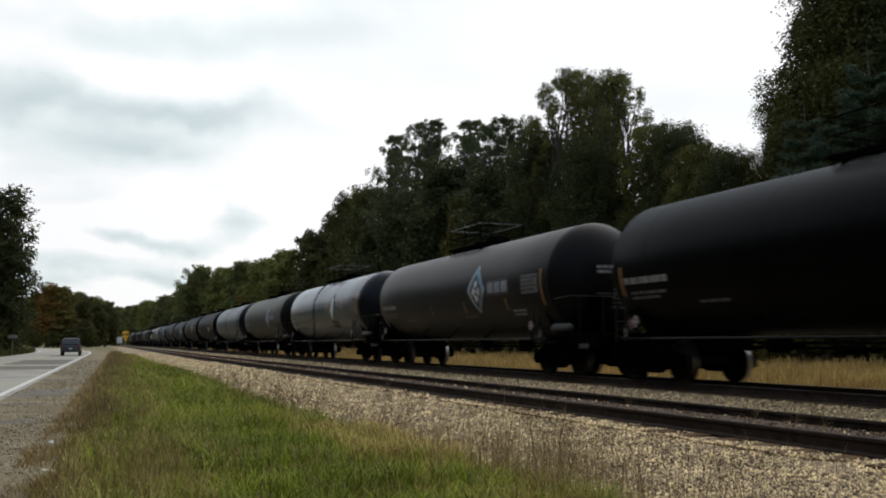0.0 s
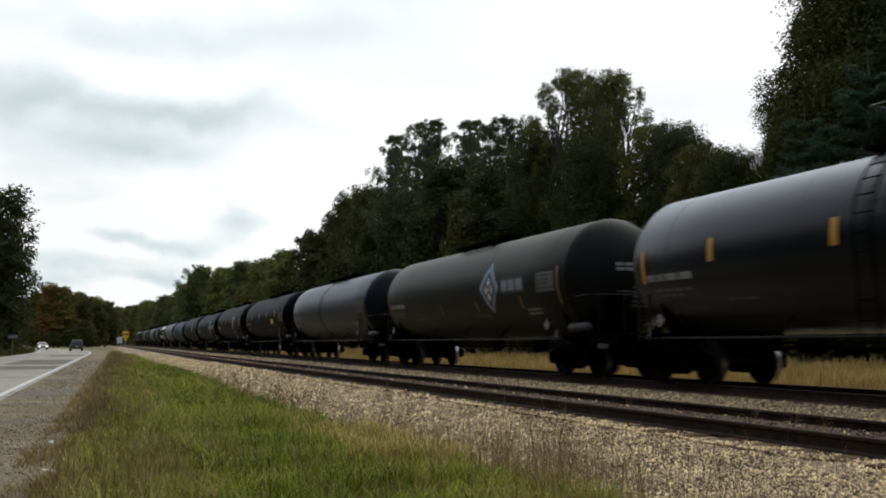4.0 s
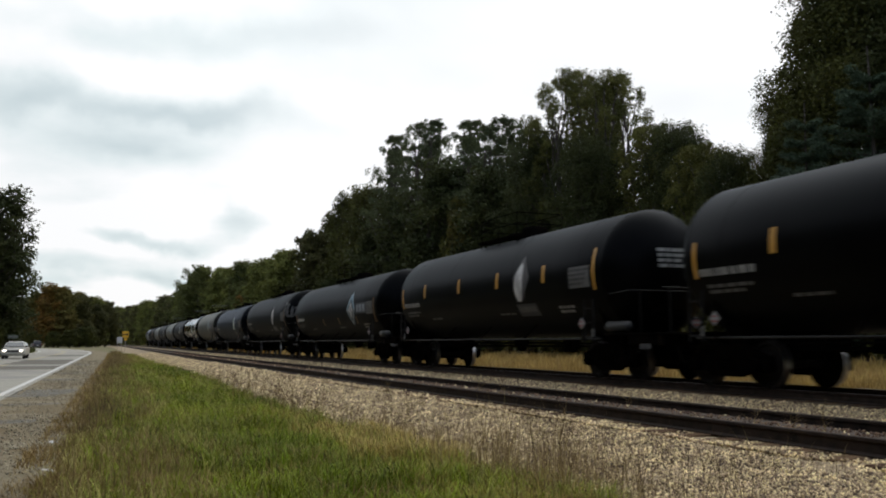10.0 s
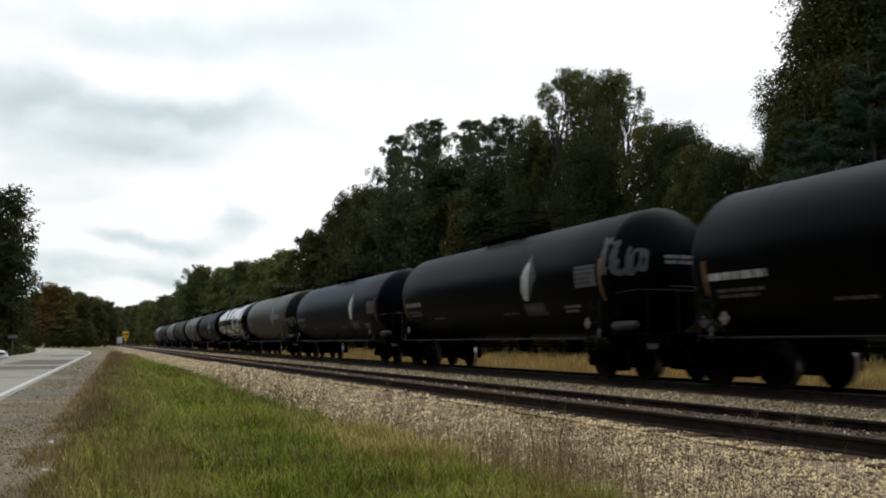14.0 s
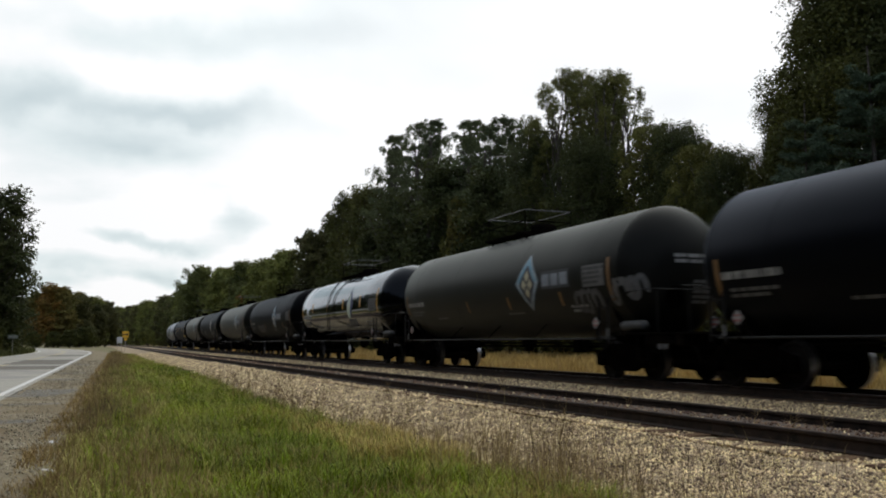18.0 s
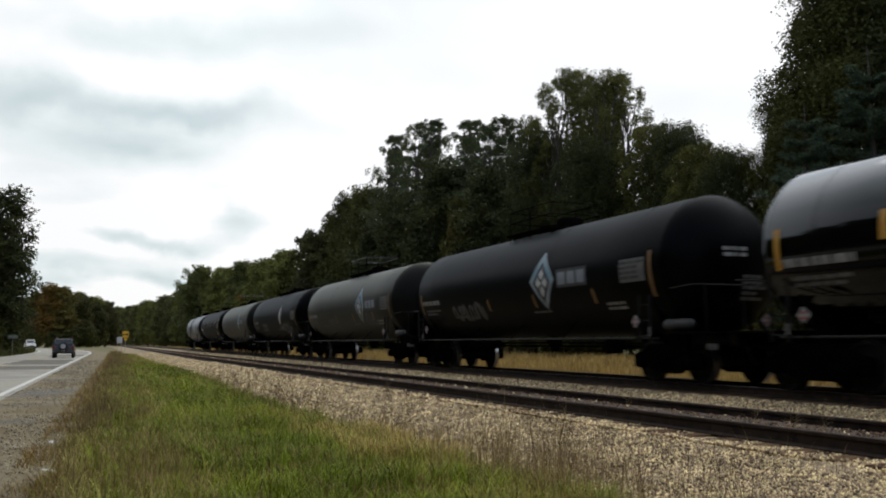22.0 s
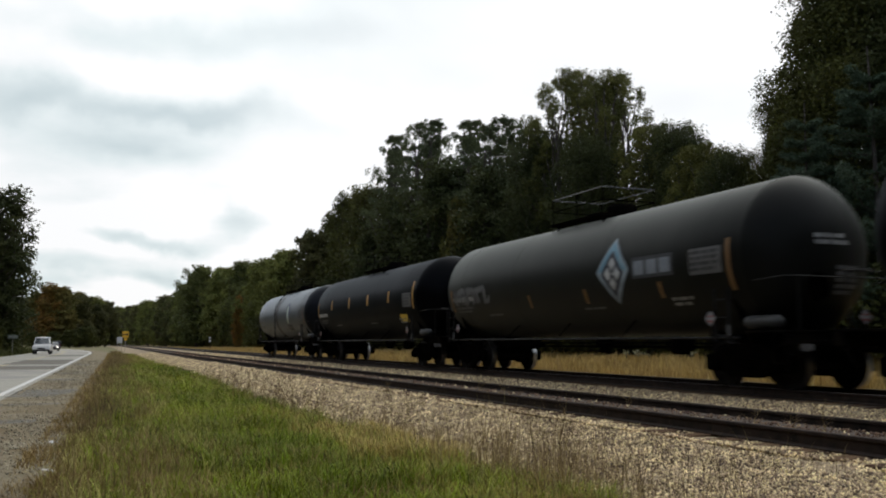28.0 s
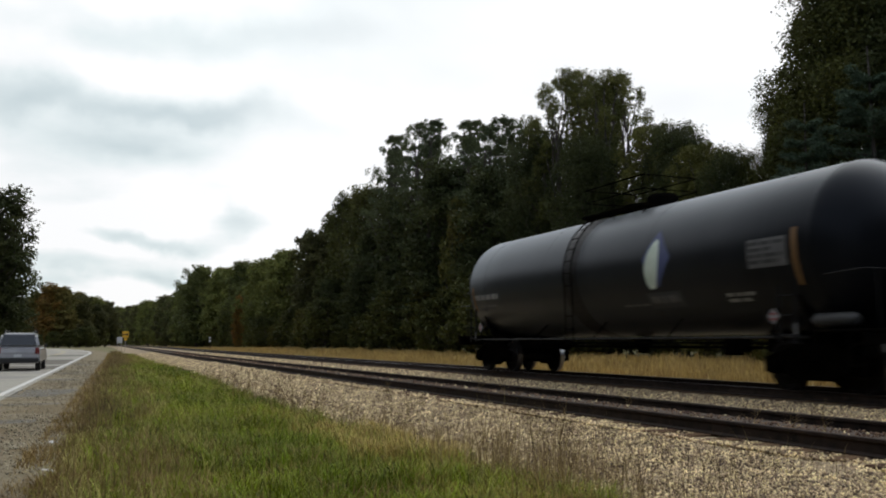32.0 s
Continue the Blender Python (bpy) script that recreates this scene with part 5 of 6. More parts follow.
def scatter(n, y0, y1, lo, hi, power, rng):
    """Places between two edges along the line, thinning out with distance."""
    u = rng.uniform(0, 1, n)
    y = y0 * (y1 / y0) ** (u ** power)
    f = rng.uniform(0, 1, n)
    x = lo(y) + (hi(y) - lo(y)) * f
    return x, y, f


def verge_lo(y):
    return RE(y) + 2.0 + 0.006 * np.clip(y - 10, 0, 60)


def verge_hi(y):
    return np.minimum(3.9 + 0.03 * np.clip(14 - y, 0, 8) + np.clip(y - 19, 0, 90) * 0.03, 6.2) + SH(y)


def clumpy(x, y, s, seed):
    return np.array([noise.noise((a * s, b * s, seed)) for a, b in zip(x, y)])


def grass(name, label, n, y0, y1, lo, hi, material, hh, ww, keep, power=1.0, lean=0.6):
    x, y, f = scatter(n, y0, y1, lo, hi, power, RNG)
    k = keep(x, y, f, clumpy(x, y, 0.55, 3.3)) > RNG.uniform(0, 1, len(x))
    x, y = x[k], y[k]
    h = RNG.uniform(hh[0], hh[1], len(x)) * np.clip(1 + 0.9 * clumpy(x, y, 1.1, 8.1) + 0.7 * clumpy(x, y, 3.7, 2.2), 0.3, 2.2)
    w = RNG.uniform(ww[0], ww[1], len(x)) * (1 + y / 30)
    p = np.stack([x, y, GL(x, y) - 0.01], 1)
    ob = part_mesh(name, blades_mesh(name, p, h, w, RNG, lean), M[material])
    return tagged(ob, label, "grass", kind="stuff")


grass("grass", "lush green grass beside the ballast", 180000, 6.0, 110, verge_lo, verge_hi, "grass", (0.07, 0.21), (0.005, 0.009),
      lambda x, y, f, c: np.clip(1.25 - np.abs(f - 0.66) * 1.9 + c * 0.8, 0.12, 1), lean=1.5)
grass("straw_grass", "straw-coloured grass among the green", 42000, 6.0, 110, verge_lo, verge_hi, "grass_olive", (0.08, 0.24), (0.004, 0.008),
      lambda x, y, f, c: np.clip(0.75 - np.abs(f - 0.4) * 0.8 + c * 0.5, 0.15, 1), lean=1.3)
grass("dead_grass", "flattened dead grass along the gravel", 30000, 6.5, 60, lambda y: verge_lo(y) - 1.5, lambda y: verge_lo(y) + 0.5, "grass_dry", (0.03, 0.11), (0.005, 0.009),
      lambda x, y, f, c: np.clip(f * 1.2 - 0.25 + c * 1.9, 0, 1), lean=1.8)
grass("dry_grass", "dry yellow-brown grass on the verge", 130000, 6.0, 110, lambda y: verge_lo(y) - 0.3, verge_hi, "grass_dry", (0.08, 0.24), (0.005, 0.009),
      lambda x, y, f, c: np.clip(0.85 - f * 1.25 - c * 0.8, 0.03, 1) + (f > 0.9) * 0.3, lean=0.9)
grass("weeds", "brown weed stalks along the gravel edge", 7500, 7.0, 130, lambda y: verge_lo(y) + 0.1, lambda y: verge_lo(y) + 1.3, "weed", (0.2, 0.5), (0.003, 0.006),
      lambda x, y, f, c: np.clip(0.5 - c, 0.1, 1), lean=0.5)
grass("weeds", "thin brown weeds at the foot of the ballast", 3000, 6.0, 60, lambda y: verge_hi(y) - 0.7, lambda y: verge_hi(y) + 0.9, "weed", (0.2, 0.55), (0.0025, 0.005),
      lambda x, y, f, c: np.clip(0.55 - c, 0.1, 1), lean=0.5)
grass("weeds", "dense dark brown weeds between gravel and grass", 10000, 10.5, 120, lambda y: verge_lo(y) - 0.05, lambda y: verge_lo(y) + 1.25, "weed_dark", (0.12, 0.34), (0.003, 0.007),
      lambda x, y, f, c: np.clip(0.95 - np.abs(f - 0.4) * 1.3 - c * 0.9, 0.05, 1), lean=0.6)
grass("straw_grass", "pale straw grass at the foot of the ballast", 9000, 6.0, 16, lambda y: verge_hi(y) - 1.5, lambda y: verge_hi(y) + 0.1, "straw", (0.10, 0.30), (0.004, 0.008),
      lambda x, y, f, c: np.clip(0.9 - np.abs(f - 0.6) * 1.2 - c * 0.5, 0.05, 1), lean=1.0)
grass("straw_grass", "straw seed heads hanging over the farther grass", 16000, 13.0, 100, lambda y: verge_lo(y) + 0.3, lambda y: verge_hi(y) - 0.3, "grass_olive", (0.14, 0.32), (0.003, 0.006),
      lambda x, y, f, c: np.clip(0.85 - f * 0.7 - c * 0.8, 0.05, 1), lean=1.0)
grass("tall_grass", "taller yellow-green grass blades standing out of the turf", 3500, 6.0, 34, lambda y: verge_lo(y) + 0.3, verge_hi, "tall_blade", (0.2, 0.42), (0.003, 0.006),
      lambda x, y, f, c: np.clip(0.55 + c * 0.8, 0.05, 1), lean=1.1)
grass("dead_grass", "scattered dead tufts on the gravel shoulder", 6000, 6.5, 60, lambda y: verge_lo(y) - 1.7, lambda y: verge_lo(y) + 0.1, "grass_dry", (0.02, 0.08), (0.004, 0.008),
      lambda x, y, f, c: np.clip(f * 1.1 - 0.5 + c * 1.6, 0, 1), lean=2.0)
grass("field_grass", "tan dry field grass beyond the tracks", 90000, 6.0, 230, lambda y: SH(y) + 16.6, lambda y: SH(y) + 26, "tan_field", (0.22, 0.5), (0.015, 0.03),
      lambda x, y, f, c: 0.9 + 0 * f, lean=0.5)
grass("dead_grass", "brown dead grass creeping over the near shoulder", 30000, 6.5, 18, lambda y: verge_lo(y) - 2.0, lambda y: verge_lo(y) + 0.5, "weed_dark", (0.03, 0.12), (0.004, 0.008),
      lambda x, y, f, c: np.clip(f * 1.2 - 0.05 + c * 0.9, 0, 1), lean=1.8)
grass("field_grass", "rough olive grass bank beside the road", 22000, 40, 300, lambda y: RE(y) - 16, lambda y: RE(y) - 7.3, "bank_grass", (0.3, 0.6), (0.02, 0.03),
      lambda x, y, f, c: 0.9 + 0 * f, lean=0.5)


def tufts(name, label, n, blades, y0, y1, lo, hi, material, ln, keep=0.0):
    """Clumps of long blades that arch over."""
    x, y, f = scatter(n, y0, y1, lo, hi, 1.0, RNG)
    k = clumpy(x, y, 0.8, 6.1) + RNG.uniform(-0.4, 0.4, n) > keep
    x, y = x[k], y[k]
    p = np.repeat(np.stack([x, y, GL(x, y) - 0.01], 1), blades, 0)
    m = len(p)
    p[:, :2] += RNG.normal(size=(m, 2)) * 0.05
    a = RNG.uniform(0, 6.283, m)
    out = np.stack([np.cos(a), np.sin(a), np.zeros(m)], 1)
    side = np.stack([-np.sin(a), np.cos(a), np.zeros(m)], 1) * (RNG.uniform(0.002, 0.0035, m) * (1 + p[:, 1] / 30))[:, None]
    h = RNG.uniform(ln[0], ln[1], m)[:, None]
    reach = h * RNG.uniform(0.25, 1.0, m)[:, None]
    up = np.array([0, 0, 1.0])
    stations = [p, p + up * h * 0.6 + out * reach * 0.25, p + up * h * 0.85 + out * reach * 0.65, p + up * h * 0.72 + out * reach]
    v = np.empty((m, 8, 3), np.float32)
    for i, (c, w) in enumerate(zip(stations, (1.0, 0.9, 0.6, 0.15))):
        v[:, 2 * i], v[:, 2 * i + 1] = c - side * w, c + side * w
    q = np.arange(m)[:, None] * 8
    quads = np.concatenate([q + [0, 1, 3, 2], q + [2, 3, 5, 4], q + [4, 5, 7, 6]])
    ob = part_mesh(name, arrays_mesh(name, v.reshape(-1, 3), quads), M[material])
    return tagged(ob, label, "grass", kind="stuff")


tufts("long_grass", "tufts of long arching pale green grass", 600, 26, 6.0, 40, lambda y: verge_lo(y) + 0.5, verge_hi, "tuft", (0.14, 0.34))
tufts("long_grass", "tufts of long dark green grass", 1100, 26, 6.0, 50, lambda y: verge_lo(y) + 0.4, verge_hi, "grass", (0.14, 0.32), -0.2)
tufts("straw_grass", "bleached straw tufts at the foot of the ballast", 120, 34, 9.0, 12.4, lambda y: 0 * y + 2.9, lambda y: 0 * y + 4.15, "straw", (0.12, 0.36), -0.2)
tufts("straw_grass", "scattered bleached straw tufts along the gravel", 260, 24, 6.5, 40, lambda y: verge_lo(y), lambda y: verge_lo(y) + 1.6, "grass_olive", (0.12, 0.34), 0.0)
grass("weeds", "purple-brown weed stems along the foot of the ballast", 3200, 11.0, 90, lambda y: verge_hi(y) - 0.5, lambda y: verge_hi(y) + 0.4, "purple_weed", (0.10, 0.30), (0.0025, 0.005),
      lambda x, y, f, c: np.clip(1.0 - np.abs(f - 0.45) * 1.5 + c * 0.4, 0.05, 1), lean=0.6)
grass("weeds", "thicket of upright brown stalks before the ballast", 1200, 6.6, 10.5, lambda y: 0 * y + 3.3, lambda y: 0 * y + 5.3, "weed", (0.28, 0.78), (0.003, 0.006),
      lambda x, y, f, c: np.clip(0.95 - np.abs(f - 0.4) * 1.3, 0.05, 1), lean=0.35)
grass("weeds", "tall dark weeds between gravel and grass", 2600, 12.0, 90, lambda y: verge_lo(y) + 0.1, lambda y: verge_lo(y) + 0.9, "purple_weed", (0.22, 0.48), (0.003, 0.006),
      lambda x, y, f, c: np.clip(0.9 - np.abs(f - 0.4) * 1.2 + c * 0.5, 0.05, 1), lean=0.5)


def lawn(name, label, n, material, hh, ww, lean):
    """The verge's grass round the camera's feet."""
    y = RNG.uniform(-14.0, 6.0, n)
    lo, hi = verge_lo(y), verge_hi(y)
    x = lo + (hi - lo) * RNG.uniform(0, 1, n)
    k = clumpy(x, y, 0.6, 4.4) + RNG.uniform(-0.6, 0.6, n) > -0.3
    x, y = x[k], y[k]
    p = np.stack([x, y, GL(x, y) - 0.01], 1)
    ob = part_mesh(name, blades_mesh(name, p, RNG.uniform(hh[0], hh[1], len(x)), RNG.uniform(ww[0], ww[1], len(x)), RNG, lean), M[material])
    return tagged(ob, label, "grass", kind="stuff")


lawn("grass", "lush green grass on the verge", 42000, "grass", (0.07, 0.2), (0.006, 0.011), 1.0)
lawn("dry_grass", "dry yellow-brown grass on the verge", 12000, "grass_dry", (0.08, 0.22), (0.005, 0.009), 1.0)


def stones(n):
    """Loose ballast stones."""
    y = 4.5 * (100 / 4.5) ** RNG.uniform(0, 1, n)
    zone = RNG.uniform(0, 1, n)
    xr = np.where(zone < 0.8, RNG.uniform(3.9, 6.5, n), RNG.uniform(9.1, 12.0, n))
    z = np.interp(xr, [a for a, _ in SECTION], [b for _, b in SECTION])
    return lumps("ballast_stones", np.stack([xr + SH(y), y, GRADE * y + z + 0.005], 1), RNG.uniform(0.006, 0.018, n))


def lumps(name, c, size):
    """Rough eight-sided lumps at the places c."""
    n, y = len(c), c[:, 1]
    base = np.array([(1, 0, 0), (0, 1, 0), (-1, 0, 0), (0, -1, 0), (0, 0, 0.8), (0, 0, -0.8)])
    size = (size * (1 + y / 30))[:, None, None]
    v = base[None] * size * RNG.uniform(0.6, 1.25, (n, 6, 1)) + RNG.normal(size=(n, 6, 3)) * size * 0.18
    a = RNG.uniform(0, 6.283, n)
    ca, sa = np.cos(a)[:, None], np.sin(a)[:, None]
    tilt = RNG.normal(size=(n, 1)) * 0.6
    vx, vy, vz = v[..., 0] * ca - v[..., 1] * sa, v[..., 0] * sa + v[..., 1] * ca, v[..., 2] + tilt * v[..., 0]
    v = np.stack([vx, vy, vz], -1) + c[:, None]
    f = np.array([(0, 1, 4), (1, 2, 4), (2, 3, 4), (3, 0, 4), (1, 0, 5), (2, 1, 5), (3, 2, 5), (0, 3, 5)])
    tri = (np.arange(n)[:, None, None] * 6 + f[None]).reshape(-1, 3)
    return arrays_mesh(name, v.reshape(-1, 3), tri)


loose = part_mesh("ballast_stones", stones(150000), M["stone"])
dusky = part_mesh("ballast_stones", stones(30000), M["dark_stone"])
tagged(dusky, "weathered dark ballast stones among the pale ones", "ballast", kind="stuff")
tagged(loose, "loose angular limestone ballast stones", "ballast", kind="stuff")


def shoulder_pebbles(n):
    """Loose gravel on the shoulder."""
    y = 6.0 * (70 / 6.0) ** RNG.uniform(0, 1, n)
    x = RE(y) + 0.35 + 1.9 * RNG.uniform(0, 1, n) ** 0.7
    k = clumpy(x, y, 0.9, 5.5) + RNG.uniform(-0.5, 0.5, n) > -0.1
    x, y = x[k], y[k]
    return lumps("shoulder_pebbles", np.stack([x, y, GRADE * y - 0.404], 1), RNG.uniform(0.006, 0.014, len(x)))


pebbles = part_mesh("shoulder_pebbles", shoulder_pebbles(10000), M["pebble"])
tagged(pebbles, "loose pale gravel scattered on the shoulder", "gravel", kind="stuff")


def spilled_stones(n):
    """Stones lying over the ends of the near track's ties."""
    y = 4.5 * (50 / 4.5) ** RNG.uniform(0, 1, n)
    xr = NEAR_TRACK - 1.42 + 0.62 * RNG.uniform(0, 1, n) ** 1.3
    crib = np.abs(((y + 2.0) / 0.55) % 1.0 - 0.5) < 0.24
    k = (clumpy(xr, y, 1.7, 6.6) + RNG.uniform(-0.4, 0.4, n) > -0.05) & (crib | (xr < NEAR_TRACK - 1.16 + 0.1 * clumpy(xr, y, 2.3, 1.6)))
    xr, y = xr[k], y[k]
    return lumps("spilled_stones", np.stack([xr + SH(y), y, GRADE * y - 0.186 + 0.016 * (xr < NEAR_TRACK - 1.16)], 1), RNG.uniform(0.008, 0.02, len(y)))


spilled = part_mesh("spilled_stones", spilled_stones(16000), M["stone"])
tagged(spilled, "limestone ballast spilled over the tie ends", "ballast", kind="stuff")


def between_rails(n):
    """Stones and clinker lying between the near track's rails."""
    y = 4.5 * (90 / 4.5) ** RNG.uniform(0, 1, n)
    xr = NEAR_TRACK + RNG.uniform(-0.62, 0.66, n)
    k = np.abs(((y + 2.0) / 0.55) % 1.0 - 0.5) < 0.5 * RNG.uniform(0.3, 1.2, n)
    xr, y = xr[k], y[k]
    return lumps("crib_stones", np.stack([xr + SH(y), y, GRADE * y - 0.112], 1), RNG.uniform(0.008, 0.02, len(y)))


for count, key, words in ((8000, "rust_stone", "rusty brown ballast between the rails"), (800, "stone", "pale ballast stones between the rails")):
    crib = part_mesh("crib_stones", between_rails(count), M[key])
    tagged(crib, words, "ballast", kind="stuff")


def ballast_weeds(n):
    """Thin dry stalks growing out of the ballast slope."""
    y = 5.5 * (34 / 5.5) ** RNG.uniform(0, 1, n)
    xr = 4.0 + 2.2 * RNG.uniform(0, 1, n) ** 1.5
    k = clumpy(xr, y, 0.8, 7.7) * 1.6 + RNG.uniform(-0.5, 0.5, n) > 0.1
    xr, y = xr[k], y[k]
    z = np.interp(xr, [a for a, _ in SECTION], [b for _, b in SECTION])
    p = np.stack([xr + SH(y), y, GRADE * y + z - 0.01], 1)
    return blades_mesh("weeds", p, RNG.uniform(0.12, 0.45, len(y)), RNG.uniform(0.0022, 0.0045, len(y)) * (1 + y / 30), RNG, 0.5)


near_weeds = grass("weeds", "grey-brown weeds rooted in the near ballast", 900, 5.0, 9.5, lambda y: 0 * y + 4.3, lambda y: 0 * y + 5.9, "purple_weed", (0.15, 0.5), (0.0025, 0.005),
                   lambda x, y, f, c: np.clip(0.85 - f * 0.5 + c * 1.2, 0.0, 1), lean=0.5)
near_weeds.location.z = 0.12
stalks = part_mesh("weeds", ballast_weeds(2500), M["weed_dark"])
tagged(stalks, "thin dry brown weeds growing through the ballast", "weed", kind="stuff")


# ---- road traffic ----
M["car_glass"] = mat("dark_car_glass", (0.01, 0.011, 0.012), (0.014, 0.015, 0.016), 2.0, 0.08, coat=0.3)
# paler than the other glass: the sky's reflection is painted into its colour
M["screen_glass"] = mat("windscreen_painted_sky_reflection", (0.03, 0.036, 0.04), (0.05, 0.058, 0.063), 1.0, 0.06, coat=0.6)
M["tyre"] = mat("tyre_rubber", (0.008, 0.008, 0.008), (0.016, 0.016, 0.016), 20.0, 0.85)
M["alloy"] = mat("alloy_rim", (0.4, 0.4, 0.41), (0.5, 0.5, 0.51), 8.0, 0.3, metal=0.8)
M["trim_black"] = mat("black_car_plastic", (0.008, 0.008, 0.008), (0.015, 0.015, 0.015), 15.0, 0.6)
M["tail_red"] = mat("red_tail_lamp", (0.12, 0.012, 0.01), (0.17, 0.016, 0.012), 15.0, 0.25)
M["lamp_clear"] = mat("unlit_headlamp", (0.35, 0.36, 0.37), (0.45, 0.46, 0.47), 15.0, 0.15)
M["lamp_lit"] = mat("lit_headlamp", (0.8, 0.8, 0.78), (0.85, 0.85, 0.82), 15.0, 0.2, glow=(1.0, 0.92, 0.78, 4.5))
M["plate"] = mat("pale_number_plate", (0.45, 0.46, 0.47), (0.55, 0.56, 0.57), 15.0, 0.5)
for key, nm, a, b in (("car_silver", "silver_car_paint", (0.30, 0.30, 0.31), (0.34, 0.34, 0.35)), ("car_white", "white_car_paint", (0.66, 0.66, 0.65), (0.72, 0.72, 0.71)),
                      ("car_dark", "dark_slate_car_paint", (0.007, 0.008, 0.011), (0.011, 0.012, 0.016)), ("car_champagne", "pale_gold_silver_paint", (0.33, 0.32, 0.28), (0.38, 0.37, 0.33)),
                      ("car_maroon", "dark_maroon_car_paint", (0.02, 0.012, 0.012), (0.03, 0.018, 0.017))):
    M[key] = mat(nm, a, b, 1.5, 0.3, metal=0.0, coat=0.4, c3=tuple(0.85 * v for v in a), patch=0.6)


def cabin(outline, w0, w1):
    """The upper body: an outline in x and z whose sides lean in towards the roof."""
    zs = [z for _, z in outline]
    lo, hi = min(zs), max(zs)
    bm = prism(outline, -1, 1)
    for v in bm.verts:
        v.co.y *= w0 + (w1 - w0) * (v.co.z - lo) / (hi - lo)
    bmesh.ops.bevel(bm, geom=[e for e in bm.edges if not e.is_boundary], offset=0.12, segments=4, affect="EDGES", clamp_overlap=True)
    return bm


def pane(pts):
    bm = bmesh.new()
    f = bm.faces.new([bm.verts.new(p) for p in pts])
    r = bmesh.ops.extrude_face_region(bm, geom=[f])
    bm.normal_update()
    bmesh.ops.translate(bm, vec=f.normal * 0.008, verts=[v for v in r["geom"] if isinstance(v, bmesh.types.BMVert)])
    bmesh.ops.recalc_face_normals(bm, faces=bm.faces)
    return bm


SHAPES = {
    # length, width, lower outline, upper outline, half widths of the cabin, wheel radius, axles, side windows
    "suv": (4.75, 1.86, [(-2.32, 0.42), (-2.36, 0.75), (-2.30, 1.10), (1.05, 1.12), (2.12, 1.02), (2.36, 0.85), (2.36, 0.45), (2.2, 0.36), (-2.2, 0.36)],
            [(-2.28, 1.08), (-2.05, 1.66), (-1.85, 1.76), (0.15, 1.76), (0.40, 1.68), (1.10, 1.10)], (0.91, 0.74), 0.37, (-1.36, 1.42), [(-2.0, -1.15), (-1.05, -0.25), (-0.15, 0.62)]),
    "compact": (4.2, 1.72, [(-2.02, 0.45), (-2.06, 0.78), (-2.0, 1.08), (0.95, 1.08), (1.85, 0.98), (2.08, 0.82), (2.08, 0.48), (1.9, 0.38), (-1.9, 0.38)],
                [(-1.98, 1.05), (-1.86, 1.55), (-1.7, 1.64), (0.0, 1.64), (0.22, 1.56), (0.98, 1.06)], (0.84, 0.69), 0.36, (-1.2, 1.25), [(-1.8, -1.05), (-0.95, -0.15), (-0.05, 0.55)]),
    "sedan": (4.6, 1.78, [(-2.28, 0.40), (-2.30, 0.80), (-2.2, 0.98), (1.1, 0.93), (2.1, 0.78), (2.28, 0.62), (2.28, 0.35), (2.1, 0.26), (-2.1, 0.26)],
              [(-1.95, 0.94), (-1.15, 1.36), (-0.85, 1.42), (0.05, 1.42), (0.30, 1.36), (1.15, 0.92)], (0.86, 0.64), 0.31, (-1.33, 1.33), [(-1.5, -0.55), (-0.45, 0.62)]),
    "van": (5.1, 1.84, [(-2.5, 0.42), (-2.54, 0.8), (-2.5, 1.15), (1.55, 1.16), (2.30, 1.02), (2.54, 0.85), (2.54, 0.45), (2.3, 0.34), (-2.3, 0.34)],
            [(-2.48, 1.12), (-2.38, 1.83), (-2.2, 1.94), (0.80, 1.94), (1.05, 1.84), (1.72, 1.14)], (0.90, 0.76), 0.36, (-1.6, 1.75), [(-2.2, -1.2), (-1.1, -0.1), (0.1, 1.0)]),
}


